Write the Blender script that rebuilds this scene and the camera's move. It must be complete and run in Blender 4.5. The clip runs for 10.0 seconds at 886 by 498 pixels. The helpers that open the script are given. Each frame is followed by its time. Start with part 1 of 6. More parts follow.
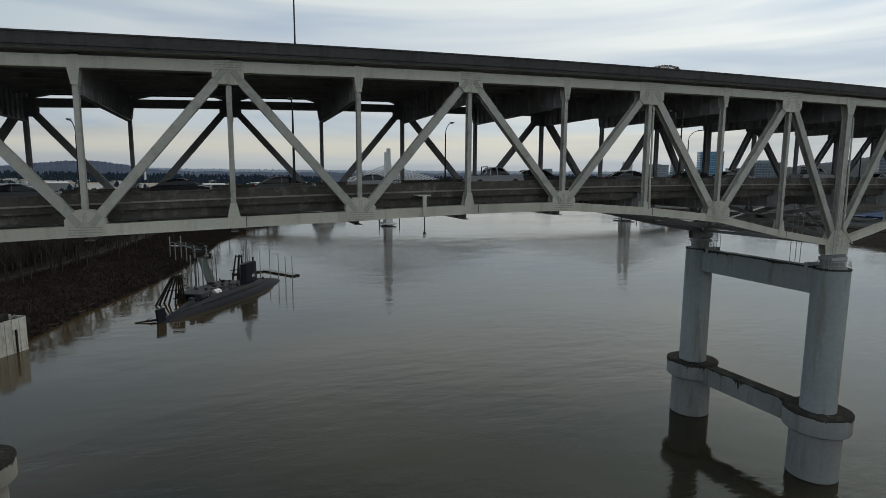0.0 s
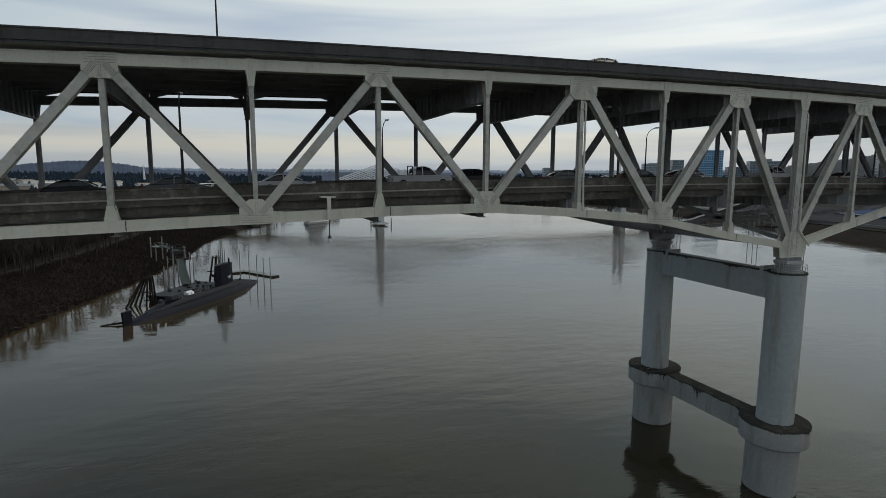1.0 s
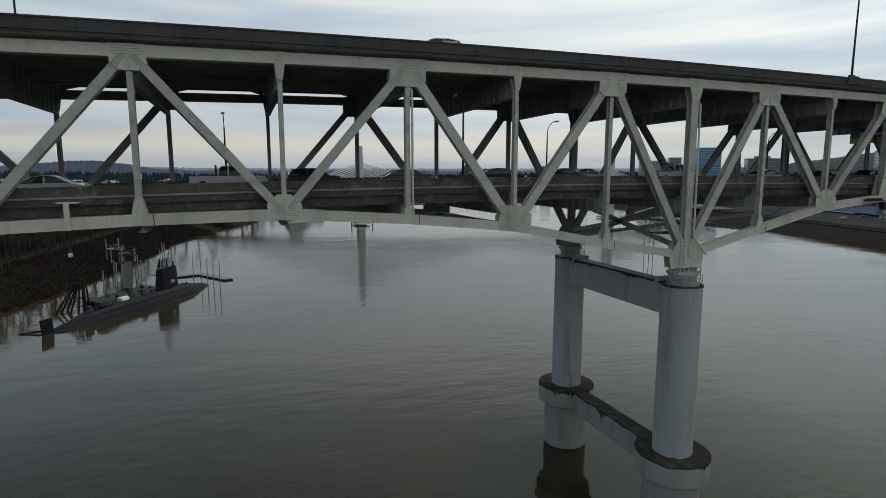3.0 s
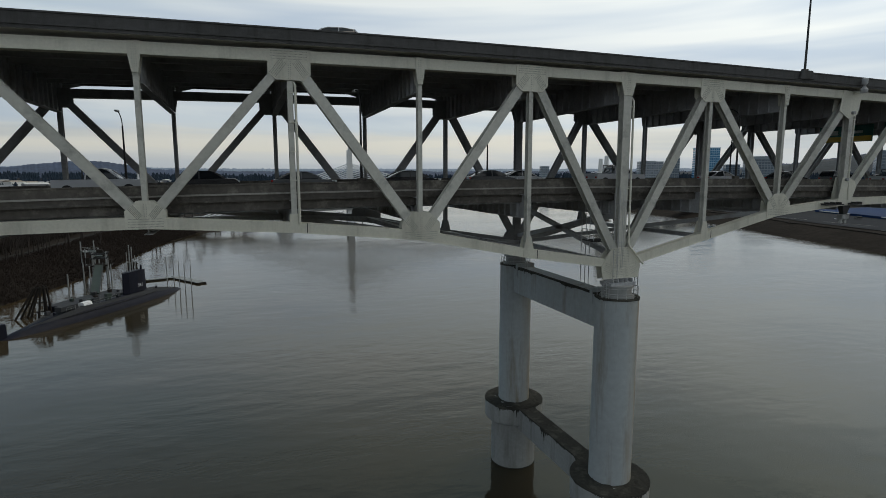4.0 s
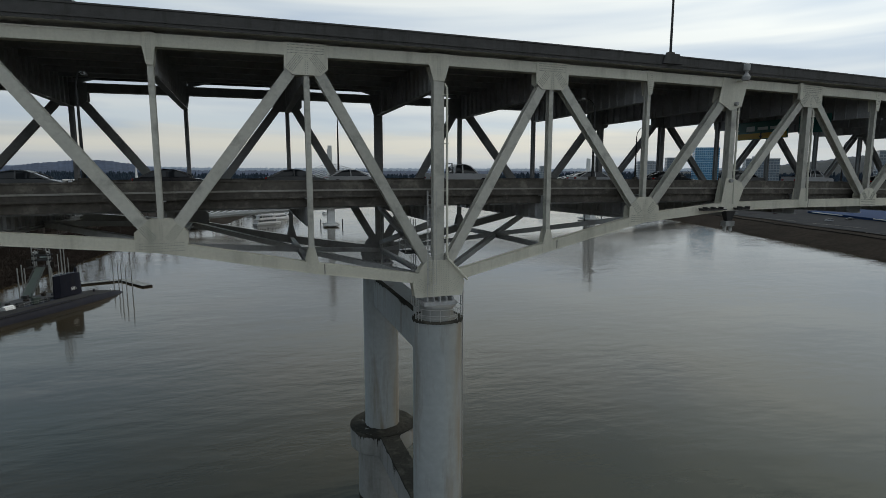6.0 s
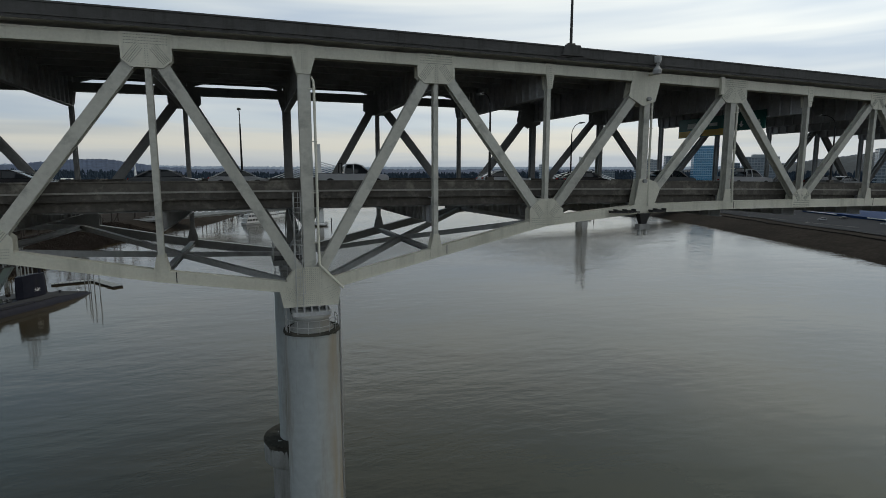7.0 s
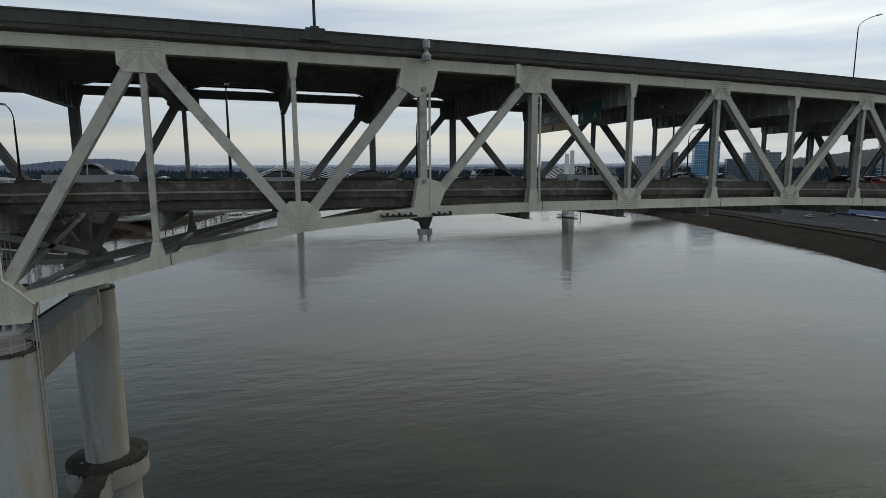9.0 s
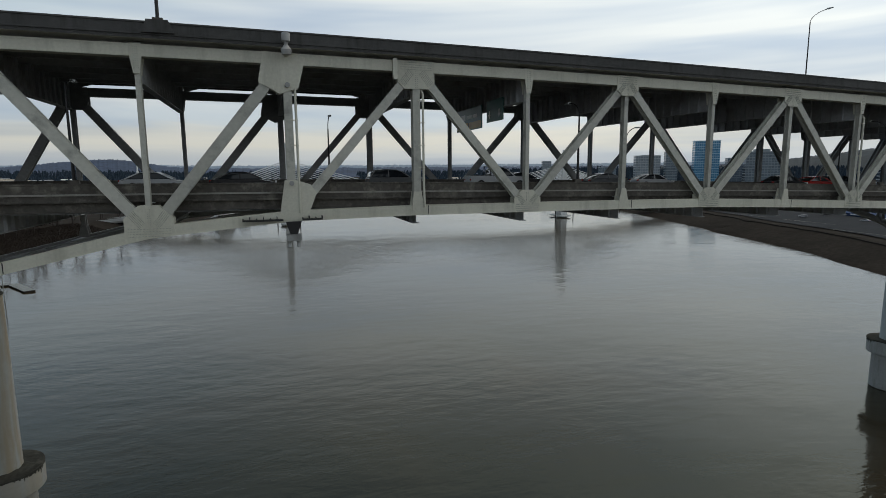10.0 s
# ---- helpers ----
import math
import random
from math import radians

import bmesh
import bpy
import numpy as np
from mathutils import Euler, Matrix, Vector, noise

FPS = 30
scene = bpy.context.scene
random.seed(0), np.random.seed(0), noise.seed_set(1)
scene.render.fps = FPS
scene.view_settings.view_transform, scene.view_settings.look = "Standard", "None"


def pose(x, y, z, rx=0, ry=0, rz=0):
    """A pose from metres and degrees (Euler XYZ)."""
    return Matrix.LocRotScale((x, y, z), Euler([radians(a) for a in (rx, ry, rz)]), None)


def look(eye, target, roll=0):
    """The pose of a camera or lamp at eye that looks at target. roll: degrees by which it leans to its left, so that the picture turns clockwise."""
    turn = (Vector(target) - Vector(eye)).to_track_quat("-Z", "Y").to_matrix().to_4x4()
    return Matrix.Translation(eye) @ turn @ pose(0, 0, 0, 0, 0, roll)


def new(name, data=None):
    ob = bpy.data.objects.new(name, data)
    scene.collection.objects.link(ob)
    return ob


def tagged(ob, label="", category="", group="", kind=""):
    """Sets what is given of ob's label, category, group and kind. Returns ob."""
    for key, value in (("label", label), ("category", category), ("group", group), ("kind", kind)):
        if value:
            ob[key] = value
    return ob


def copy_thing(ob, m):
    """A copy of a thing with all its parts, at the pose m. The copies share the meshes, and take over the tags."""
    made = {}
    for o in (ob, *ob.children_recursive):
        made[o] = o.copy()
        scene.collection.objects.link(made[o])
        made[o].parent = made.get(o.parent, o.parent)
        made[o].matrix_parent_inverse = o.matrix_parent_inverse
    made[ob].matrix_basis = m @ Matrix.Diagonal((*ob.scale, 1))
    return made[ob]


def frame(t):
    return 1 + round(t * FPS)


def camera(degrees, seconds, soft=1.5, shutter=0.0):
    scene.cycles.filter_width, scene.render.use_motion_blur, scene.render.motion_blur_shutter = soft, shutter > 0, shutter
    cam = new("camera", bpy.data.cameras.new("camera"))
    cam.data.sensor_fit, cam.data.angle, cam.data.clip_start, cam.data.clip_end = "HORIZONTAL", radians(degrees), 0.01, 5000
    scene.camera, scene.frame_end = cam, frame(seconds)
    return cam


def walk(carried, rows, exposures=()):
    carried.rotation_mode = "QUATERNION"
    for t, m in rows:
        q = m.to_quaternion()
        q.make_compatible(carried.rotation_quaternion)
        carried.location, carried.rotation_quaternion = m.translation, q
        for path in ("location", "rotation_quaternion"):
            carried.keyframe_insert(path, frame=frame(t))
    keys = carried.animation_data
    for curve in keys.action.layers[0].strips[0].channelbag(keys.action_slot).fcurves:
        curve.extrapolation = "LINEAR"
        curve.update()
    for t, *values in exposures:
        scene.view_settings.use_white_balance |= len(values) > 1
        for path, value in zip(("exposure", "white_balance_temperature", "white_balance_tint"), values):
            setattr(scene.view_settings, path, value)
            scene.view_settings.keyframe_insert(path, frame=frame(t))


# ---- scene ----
cam = camera(78.3, 10.0, soft=0.55)
# seconds, place, yaw, pitch, roll
ROWS = [
    (0.0, -64.21, -42.22, 35.54, -20.77, -7.56, 0.35),
    (0.5, -60.33, -42.19, 35.63, -20.65, -7.58, 0.30),
    (1.0, -56.37, -42.09, 35.64, -20.54, -7.64, 0.24),
    (1.5, -52.30, -41.90, 35.64, -20.43, -7.70, 0.17),
    (2.0, -48.10, -41.55, 35.66, -20.33, -7.75, 0.11),
    (2.5, -43.90, -41.20, 35.71, -20.24, -7.78, 0.06),
    (3.0, -39.60, -40.65, 35.81, -20.16, -7.79, 0.02),
    (3.5, -35.24, -40.00, 35.93, -20.09, -7.78, -0.01),
    (4.0, -30.85, -39.36, 36.02, -20.01, -7.76, -0.02),
    (4.5, -26.46, -38.83, 36.05, -19.88, -7.75, -0.03),
    (5.0, -21.98, -38.52, 36.05, -19.76, -7.73, 0.01),
    (5.5, -17.65, -38.29, 36.02, -19.62, -7.75, 0.06),
    (6.0, -13.06, -38.18, 36.05, -19.48, -7.80, 0.09),
    (6.5, -8.32, -38.21, 36.11, -19.35, -7.87, 0.09),
    (7.0, -3.52, -38.39, 36.20, -19.19, -7.96, 0.05),
    (7.5, 1.25, -38.73, 36.28, -18.99, -8.04, -0.03),
    (8.0, 6.11, -39.20, 36.36, -18.75, -8.12, -0.15),
    (8.5, 10.99, -39.63, 36.37, -18.51, -8.18, -0.25),
    (9.0, 15.99, -39.95, 36.31, -18.29, -8.20, -0.29),
    (9.5, 20.92, -40.22, 36.29, -18.07, -8.21, -0.35),
    (10.0, 25.86, -40.44, 36.34, -17.86, -8.20, -0.43),
]


def aimed(x, y, z, yaw, pitch, roll):
    a, b = radians(yaw), radians(pitch)
    way = Vector((-math.sin(a) * math.cos(b), math.cos(a) * math.cos(b), math.sin(b)))
    return look((x, y, z), Vector((x, y, z)) + way, roll)


walk(cam, [(t, aimed(*r)) for t, *r in ROWS], [(0.0, -0.13), (2.5, -0.09), (5.0, -0.02), (10.0, 0.0)])

# ---- world and sun: a bright overcast winter sky ----
SUN_EL = 22.0
world = bpy.data.worlds.new("overcast_sky")
scene.world = world
world.use_nodes = True
wn, wl = world.node_tree.nodes, world.node_tree.links
wn.clear()


def wnode(kind, **props):
    n = wn.new(kind)
    for k, v in props.items():
        n.inputs[k].default_value = v
    return n


sky = wn.new("ShaderNodeTexSky")
sky.sky_type, sky.sun_disc = "NISHITA", False
sky.sun_elevation, sky.sun_rotation = radians(SUN_EL), radians(180 - 30)
wco = wn.new("ShaderNodeTexCoord")
wmap = wn.new("ShaderNodeMapping")
wmap.inputs["Scale"].default_value = (1.0, 1.0, 11.5)
wl.new(wco.outputs["Generated"], wmap.inputs["Vector"])
wcloud = wnode("ShaderNodeTexNoise", Scale=1.3, Detail=3.5, Roughness=0.5, Distortion=0.5)
wl.new(wmap.outputs["Vector"], wcloud.inputs["Vector"])
wsep = wn.new("ShaderNodeSeparateXYZ")
wl.new(wco.outputs["Generated"], wsep.inputs[0])
welev = wn.new("ShaderNodeValToRGB")
welev.color_ramp.interpolation = "B_SPLINE"
for pos, col in ((0.0, (0.35, 0.385, 0.42, 1)), (0.045, (0.46, 0.475, 0.475, 1)), (0.12, (0.435, 0.475, 0.505, 1)),
                 (0.28, (0.57, 0.62, 0.655, 1)), (0.46, (0.33, 0.363, 0.372, 1))):
    if pos in (0.0,):
        e = welev.color_ramp.elements[0]
    else:
        e = welev.color_ramp.elements.new(pos)
    e.position, e.color = pos, col
welev.color_ramp.elements[-1].color = (0.20, 0.222, 0.232, 1)
wl.new(wsep.outputs["Z"], welev.inputs[0])
wband = wn.new("ShaderNodeValToRGB")
wband.color_ramp.elements[0].position, wband.color_ramp.elements[0].color = 0.38, (0.74, 0.795, 0.875, 1)
wband.color_ramp.elements[1].position, wband.color_ramp.elements[1].color = 0.62, (1.14, 1.105, 1.045, 1)
wl.new(wcloud.outputs["Fac"], wband.inputs[0])
wmul = wn.new("ShaderNodeMix")
wmul.data_type, wmul.blend_type = "RGBA", "MULTIPLY"
wmul.inputs["Factor"].default_value = 1.0
wl.new(welev.outputs[0], wmul.inputs["A"])
wl.new(wband.outputs[0], wmul.inputs["B"])
# thin cream and blue-grey layers low over the horizon
wlow = wnode("ShaderNodeTexNoise", Scale=2.6, Detail=4.0, Roughness=0.6, Distortion=0.8)
wl.new(wmap.outputs["Vector"], wlow.inputs["Vector"])
wshift = wn.new("ShaderNodeMath")
wshift.operation = "MULTIPLY_ADD"
wshift.inputs[1].default_value, wshift.inputs[2].default_value = 0.055, -0.0275
wl.new(wlow.outputs["Fac"], wshift.inputs[0])
wheight = wn.new("ShaderNodeMath")
wheight.operation = "ADD"
wl.new(wsep.outputs["Z"], wheight.inputs[0])
wl.new(wshift.outputs[0], wheight.inputs[1])
wlayer = wn.new("ShaderNodeValToRGB")
wlayer.color_ramp.interpolation = "EASE"
wlayer.color_ramp.elements[0].position, wlayer.color_ramp.elements[0].color = 0.022, (0.86, 0.875, 0.895, 1)
wlayer.color_ramp.elements[1].position, wlayer.color_ramp.elements[1].color = 0.15, (0.93, 0.93, 0.93, 1)
for pos, col in ((0.050, (1.0, 0.955, 0.875, 1)), (0.062, (0.99, 0.95, 0.88, 1)), (0.085, (0.83, 0.885, 0.945, 1)), (0.118, (0.94, 0.945, 0.95, 1))):
    wlayer.color_ramp.elements.new(pos).color = col
wl.new(wheight.outputs[0], wlayer.inputs[0])
wlift = wn.new("ShaderNodeVectorMath")
wlift.operation = "SCALE"
wlift.inputs["Scale"].default_value = 1.075
wl.new(wlayer.outputs[0], wlift.inputs[0])
wlay = wn.new("ShaderNodeMix")
wlay.data_type, wlay.blend_type = "RGBA", "MULTIPLY"
wlay.inputs["Factor"].default_value = 1.0
wl.new(wmul.outputs["Result"], wlay.inputs["A"])
wl.new(wlift.outputs[0], wlay.inputs["B"])
# the cloud glows towards the hidden sun
wdot = wn.new("ShaderNodeVectorMath")
wdot.operation = "DOT_PRODUCT"
wl.new(wco.outputs["Generated"], wdot.inputs[0])
wdot.inputs[1].default_value = Vector((0.60, 0.20, 0.77)).normalized()
wglow = wn.new("ShaderNodeValToRGB")
wglow.color_ramp.interpolation = "B_SPLINE"
wglow.color_ramp.elements[0].color = (0.360, 0.367, 0.380, 1)
wglow.color_ramp.elements[1].color = (0.95, 0.92, 0.85, 1)
for pos, col in ((0.35, (0.407, 0.413, 0.42, 1)), (0.6, (0.50, 0.50, 0.497, 1)), (0.78, (0.573, 0.567, 0.553, 1)), (0.9, (0.86, 0.835, 0.78, 1))):
    wglow.color_ramp.elements.new(pos).color = col
wgain = wn.new("ShaderNodeVectorMath")
wgain.operation = "SCALE"
wgain.inputs["Scale"].default_value = 3.0
wl.new(wglow.outputs[0], wgain.inputs[0])
wl.new(wdot.outputs["Value"], wglow.inputs[0])
wgl = wn.new("ShaderNodeMix")
wgl.data_type, wgl.blend_type = "RGBA", "MULTIPLY"
wgl.inputs["Factor"].default_value = 1.0
wl.new(wlay.outputs["Result"], wgl.inputs["A"])
wl.new(wgain.outputs[0], wgl.inputs["B"])
# thinner cloud with blue behind it over the east bank
wdot2 = wn.new("ShaderNodeVectorMath")
wdot2.operation = "DOT_PRODUCT"
wl.new(wco.outputs["Generated"], wdot2.inputs[0])
wdot2.inputs[1].default_value = Vector((-0.40, 0.62, 0.67)).normalized()
wthin = wn.new("ShaderNodeMapRange")
wthin.interpolation_type = "SMOOTHSTEP"
wthin.inputs["From Min"].default_value, wthin.inputs["From Max"].default_value = 0.76, 0.99
wthin.inputs["To Min"].default_value, wthin.inputs["To Max"].default_value = 0.0, 1.0
wl.new(wdot2.outputs["Value"], wthin.inputs["Value"])
wblue = wn.new("ShaderNodeMix")
wblue.data_type, wblue.blend_type = "RGBA", "MULTIPLY"
wblue.inputs["B"].default_value = (0.42, 0.62, 0.79, 1)
wl.new(wthin.outputs["Result"], wblue.inputs["Factor"])
wl.new(wgl.outputs["Result"], wblue.inputs["A"])
wsky = wn.new("ShaderNodeMix")
wsky.data_type, wsky.blend_type = "RGBA", "MULTIPLY"
wsky.inputs["Factor"].default_value = 1.0
wsky.inputs["B"].default_value = (0.09, 0.09, 0.09, 1)
wl.new(sky.outputs[0], wsky.inputs["A"])
wmix = wn.new("ShaderNodeMix")
wmix.data_type, wmix.blend_type = "RGBA", "MIX"
wmix.inputs["Factor"].default_value = 0.94
wl.new(wsky.outputs["Result"], wmix.inputs["A"])
wl.new(wblue.outputs["Result"], wmix.inputs["B"])
wbg = wn.new("ShaderNodeBackground")
wbg.inputs["Strength"].default_value = 1.0
wl.new(wmix.outputs["Result"], wbg.inputs["Color"])
wout = wn.new("ShaderNodeOutputWorld")
wl.new(wbg.outputs[0], wout.inputs["Surface"])

sun = new("sun", bpy.data.lights.new("sun", "SUN"))
sun.data.energy, sun.data.angle, sun.data.color = 0.85, radians(40), (1.0, 0.91, 0.78)
sun.matrix_world = look((430, 60, 640), (0, 0, 0))

# ---- materials ----


def material(name, base, rough=0.6, metal=0.0, vary=0.15, grain=6.0, stain=None, stain_amount=0.0, stain_scale=0.5,
             streak=False, bump=0.0, bump_scale=20.0, piece=0.0, space="Object"):
    """Base colour with variation at two scales, optional stains (streaks run down), bump and a shade for each piece."""
    m = bpy.data.materials.new(name)
    m.use_nodes = True
    n, l = m.node_tree.nodes, m.node_tree.links
    b = n["Principled BSDF"]
    b.inputs["Roughness"].default_value, b.inputs["Metallic"].default_value = rough, metal
    co = n.new("ShaderNodeNewGeometry")
    fine = n.new("ShaderNodeTexNoise")
    fine.inputs["Scale"].default_value, fine.inputs["Detail"].default_value = grain, 6.0
    l.new(co.outputs["Position"], fine.inputs["Vector"])
    broad = n.new("ShaderNodeTexNoise")
    broad.inputs["Scale"].default_value, broad.inputs["Detail"].default_value = grain * 0.06, 3.0
    l.new(co.outputs["Position"], broad.inputs["Vector"])
    add = n.new("ShaderNodeMath")
    add.operation = "ADD"
    l.new(fine.outputs["Fac"], add.inputs[0])
    l.new(broad.outputs["Fac"], add.inputs[1])
    rng = n.new("ShaderNodeMapRange")
    rng.inputs["From Min"].default_value, rng.inputs["From Max"].default_value = 0.6, 1.4
    rng.inputs["To Min"].default_value, rng.inputs["To Max"].default_value = 1 - vary, 1 + vary
    l.new(add.outputs[0], rng.inputs["Value"])
    mul = n.new("ShaderNodeMix")
    mul.data_type, mul.blend_type = "RGBA", "MULTIPLY"
    mul.inputs["Factor"].default_value = 1.0
    mul.inputs["A"].default_value = (*base, 1)
    l.new(rng.outputs["Result"], mul.inputs["B"])
    out = mul.outputs["Result"]
    if stain:
        mp = n.new("ShaderNodeMapping")
        mp.inputs["Scale"].default_value = (1, 1, 0.12) if streak else (1, 1, 1)
        l.new(co.outputs["Position"], mp.inputs["Vector"])
        sn = n.new("ShaderNodeTexNoise")
        sn.inputs["Scale"].default_value, sn.inputs["Detail"].default_value = stain_scale, 8.0
        sn.inputs["Roughness"].default_value = 0.65
        l.new(mp.outputs["Vector"], sn.inputs["Vector"])
        sr = n.new("ShaderNodeMapRange")
        sr.inputs["From Min"].default_value, sr.inputs["From Max"].default_value = 0.52, 0.72
        sr.inputs["To Max"].default_value = stain_amount
        l.new(sn.outputs["Fac"], sr.inputs["Value"])
        sm = n.new("ShaderNodeMix")
        sm.data_type = "RGBA"
        sm.inputs["B"].default_value = (*stain, 1)
        l.new(sr.outputs["Result"], sm.inputs["Factor"])
        l.new(out, sm.inputs["A"])
        out = sm.outputs["Result"]
    if piece:
        oi = n.new("ShaderNodeObjectInfo")
        pr = n.new("ShaderNodeMapRange")
        pr.inputs["To Min"].default_value, pr.inputs["To Max"].default_value = 1 - piece, 1 + piece
        l.new(oi.outputs["Random"], pr.inputs["Value"])
        pm = n.new("ShaderNodeMix")
        pm.data_type, pm.blend_type = "RGBA", "MULTIPLY"
        pm.inputs["Factor"].default_value = 1.0
        l.new(out, pm.inputs["A"])
        l.new(pr.outputs["Result"], pm.inputs["B"])
        out = pm.outputs["Result"]
    l.new(out, b.inputs["Base Color"])
    if bump:
        bn = n.new("ShaderNodeTexNoise")
        bn.inputs["Scale"].default_value, bn.inputs["Detail"].default_value = bump_scale, 5.0
        l.new(co.outputs["Position"], bn.inputs["Vector"])
        bp = n.new("ShaderNodeBump")
        bp.inputs["Strength"].default_value, bp.inputs["Distance"].default_value = bump, 0.03
        l.new(bn.outputs["Fac"], bp.inputs["Height"])
        l.new(bp.outputs["Normal"], b.inputs["Normal"])
    return m


M_STEEL = material("pale_green_grey_paint", (0.585, 0.575, 0.495), 0.55, vary=0.12, grain=6.0, stain=(0.27, 0.27, 0.22), stain_amount=0.5, stain_scale=0.9, streak=True, piece=0.06)
M_WEB = material("weathered_pale_grey_paint", (0.485, 0.485, 0.44), 0.6, vary=0.16, grain=3.0, stain=(0.20, 0.20, 0.185), stain_amount=0.7, stain_scale=0.8, piece=0.08)
# rivets darker than their plates: the shade of each head is put in the paint
M_RIVET = material("shaded_rivet_paint", (0.30, 0.31, 0.27), 0.6, vary=0.1)
M_BEAM = material("sooty_grey_paint", (0.38, 0.39, 0.40), 0.65, vary=0.25, grain=4.0, stain=(0.17, 0.155, 0.14), stain_amount=0.7, stain_scale=0.5)
# rear truss copy of the pale paint, darkened for backlit shade; stains besides
M_REAR = material("darkened_grey_paint", (0.28, 0.285, 0.285), 0.6, vary=0.2, grain=4.0, stain=(0.08, 0.078, 0.07), stain_amount=0.6, stain_scale=0.6)
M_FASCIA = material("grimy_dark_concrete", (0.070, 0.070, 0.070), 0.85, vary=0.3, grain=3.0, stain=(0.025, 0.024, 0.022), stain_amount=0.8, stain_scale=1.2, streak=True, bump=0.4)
M_PARAPET = material("weathered_brown_concrete", (0.088, 0.080, 0.070), 0.85, vary=0.45, grain=3.0, stain=(0.27, 0.25, 0.215), stain_amount=0.75, stain_scale=1.0, bump=0.5, piece=0.15)
M_LEDGE = material("pale_worn_ledge", (0.30, 0.29, 0.265), 0.85, vary=0.25, grain=3.0, stain=(0.11, 0.10, 0.09), stain_amount=0.8, stain_scale=0.9, bump=0.3)
M_SLAB = material("sooty_deck_concrete", (0.62, 0.60, 0.585), 0.9, vary=0.2, grain=1.0, stain=(0.13, 0.12, 0.11), stain_amount=0.7, stain_scale=0.4)
M_ASPHALT = material("road_asphalt", (0.05, 0.05, 0.052), 0.9, vary=0.2, grain=2.0)
M_COLUMN = material("pale_pier_concrete", (0.36, 0.395, 0.405), 0.8, vary=0.14, grain=2.0, stain=(0.20, 0.165, 0.11), stain_amount=0.85, stain_scale=0.55, streak=True, bump=0.15)
M_PILE = material("wet_pier_concrete", (0.28, 0.29, 0.285), 0.75, vary=0.15, grain=3.0, stain=(0.10, 0.095, 0.08), stain_amount=0.6, stain_scale=0.8, streak=True, bump=0.3)
M_MOSS = material("mossy_concrete_top", (0.050, 0.049, 0.043), 0.95, vary=0.35, grain=4.0, stain=(0.16, 0.155, 0.13), stain_amount=0.6, stain_scale=0.7, bump=0.5)
M_RAIL = material("galvanised_rail", (0.45, 0.46, 0.46), 0.5, 0.4, vary=0.1)
M_DARK = material("dark_iron", (0.03, 0.03, 0.032), 0.6, 0.2, vary=0.2)
M_GLASS = material("dark_window_glass", (0.015, 0.018, 0.022), 0.06, 0.0, vary=0.05)
M_TYRE = material("tyre_rubber", (0.02, 0.02, 0.02), 0.9, vary=0.1)
M_RIM = material("alloy_rim", (0.4, 0.4, 0.41), 0.35, 0.8, vary=0.05)
M_BARK = material("bare_bark", (0.052, 0.045, 0.041), 0.95, vary=0.3, grain=3.0)
# far conifers: blue distance haze is mixed into the base colour
M_CONIFER = material("hazed_conifer_blue", (0.024, 0.036, 0.052), 0.95, vary=0.4, grain=0.6)
M_BRUSH = material("winter_brush", (0.039, 0.031, 0.027), 0.95, vary=0.25, grain=0.12)
M_SCRUB = material("grey_winter_scrub", (0.036, 0.031, 0.027), 0.95, vary=0.3, grain=0.2)
M_WHITE = material("white_paint", (0.72, 0.73, 0.74), 0.5, vary=0.06)


def stained_lit_side(m, colour, amount):
    """Tan on faces towards +x, broken up by noise: stain and painted warm light."""
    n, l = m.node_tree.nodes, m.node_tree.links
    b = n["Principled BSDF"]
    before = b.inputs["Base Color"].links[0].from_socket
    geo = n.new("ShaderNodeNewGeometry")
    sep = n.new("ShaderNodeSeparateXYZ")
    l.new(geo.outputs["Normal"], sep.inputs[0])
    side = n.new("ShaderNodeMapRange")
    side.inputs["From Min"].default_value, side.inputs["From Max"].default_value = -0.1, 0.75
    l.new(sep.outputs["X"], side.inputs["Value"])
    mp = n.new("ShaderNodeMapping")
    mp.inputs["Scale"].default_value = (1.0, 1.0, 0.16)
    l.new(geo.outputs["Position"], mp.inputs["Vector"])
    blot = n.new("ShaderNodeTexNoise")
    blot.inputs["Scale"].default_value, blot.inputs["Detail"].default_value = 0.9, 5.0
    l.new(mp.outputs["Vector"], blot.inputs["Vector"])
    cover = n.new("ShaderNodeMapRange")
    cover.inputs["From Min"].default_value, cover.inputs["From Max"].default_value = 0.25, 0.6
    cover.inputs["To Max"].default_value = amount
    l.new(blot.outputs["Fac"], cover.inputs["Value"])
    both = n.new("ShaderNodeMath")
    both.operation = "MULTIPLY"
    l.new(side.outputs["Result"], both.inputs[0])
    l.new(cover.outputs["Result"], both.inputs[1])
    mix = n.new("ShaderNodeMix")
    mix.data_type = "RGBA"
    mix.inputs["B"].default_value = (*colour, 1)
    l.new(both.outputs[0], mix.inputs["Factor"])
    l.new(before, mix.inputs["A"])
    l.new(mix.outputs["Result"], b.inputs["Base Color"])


stained_lit_side(M_COLUMN, (0.30, 0.25, 0.175), 0.9)
stained_lit_side(M_PILE, (0.29, 0.255, 0.195), 0.7)


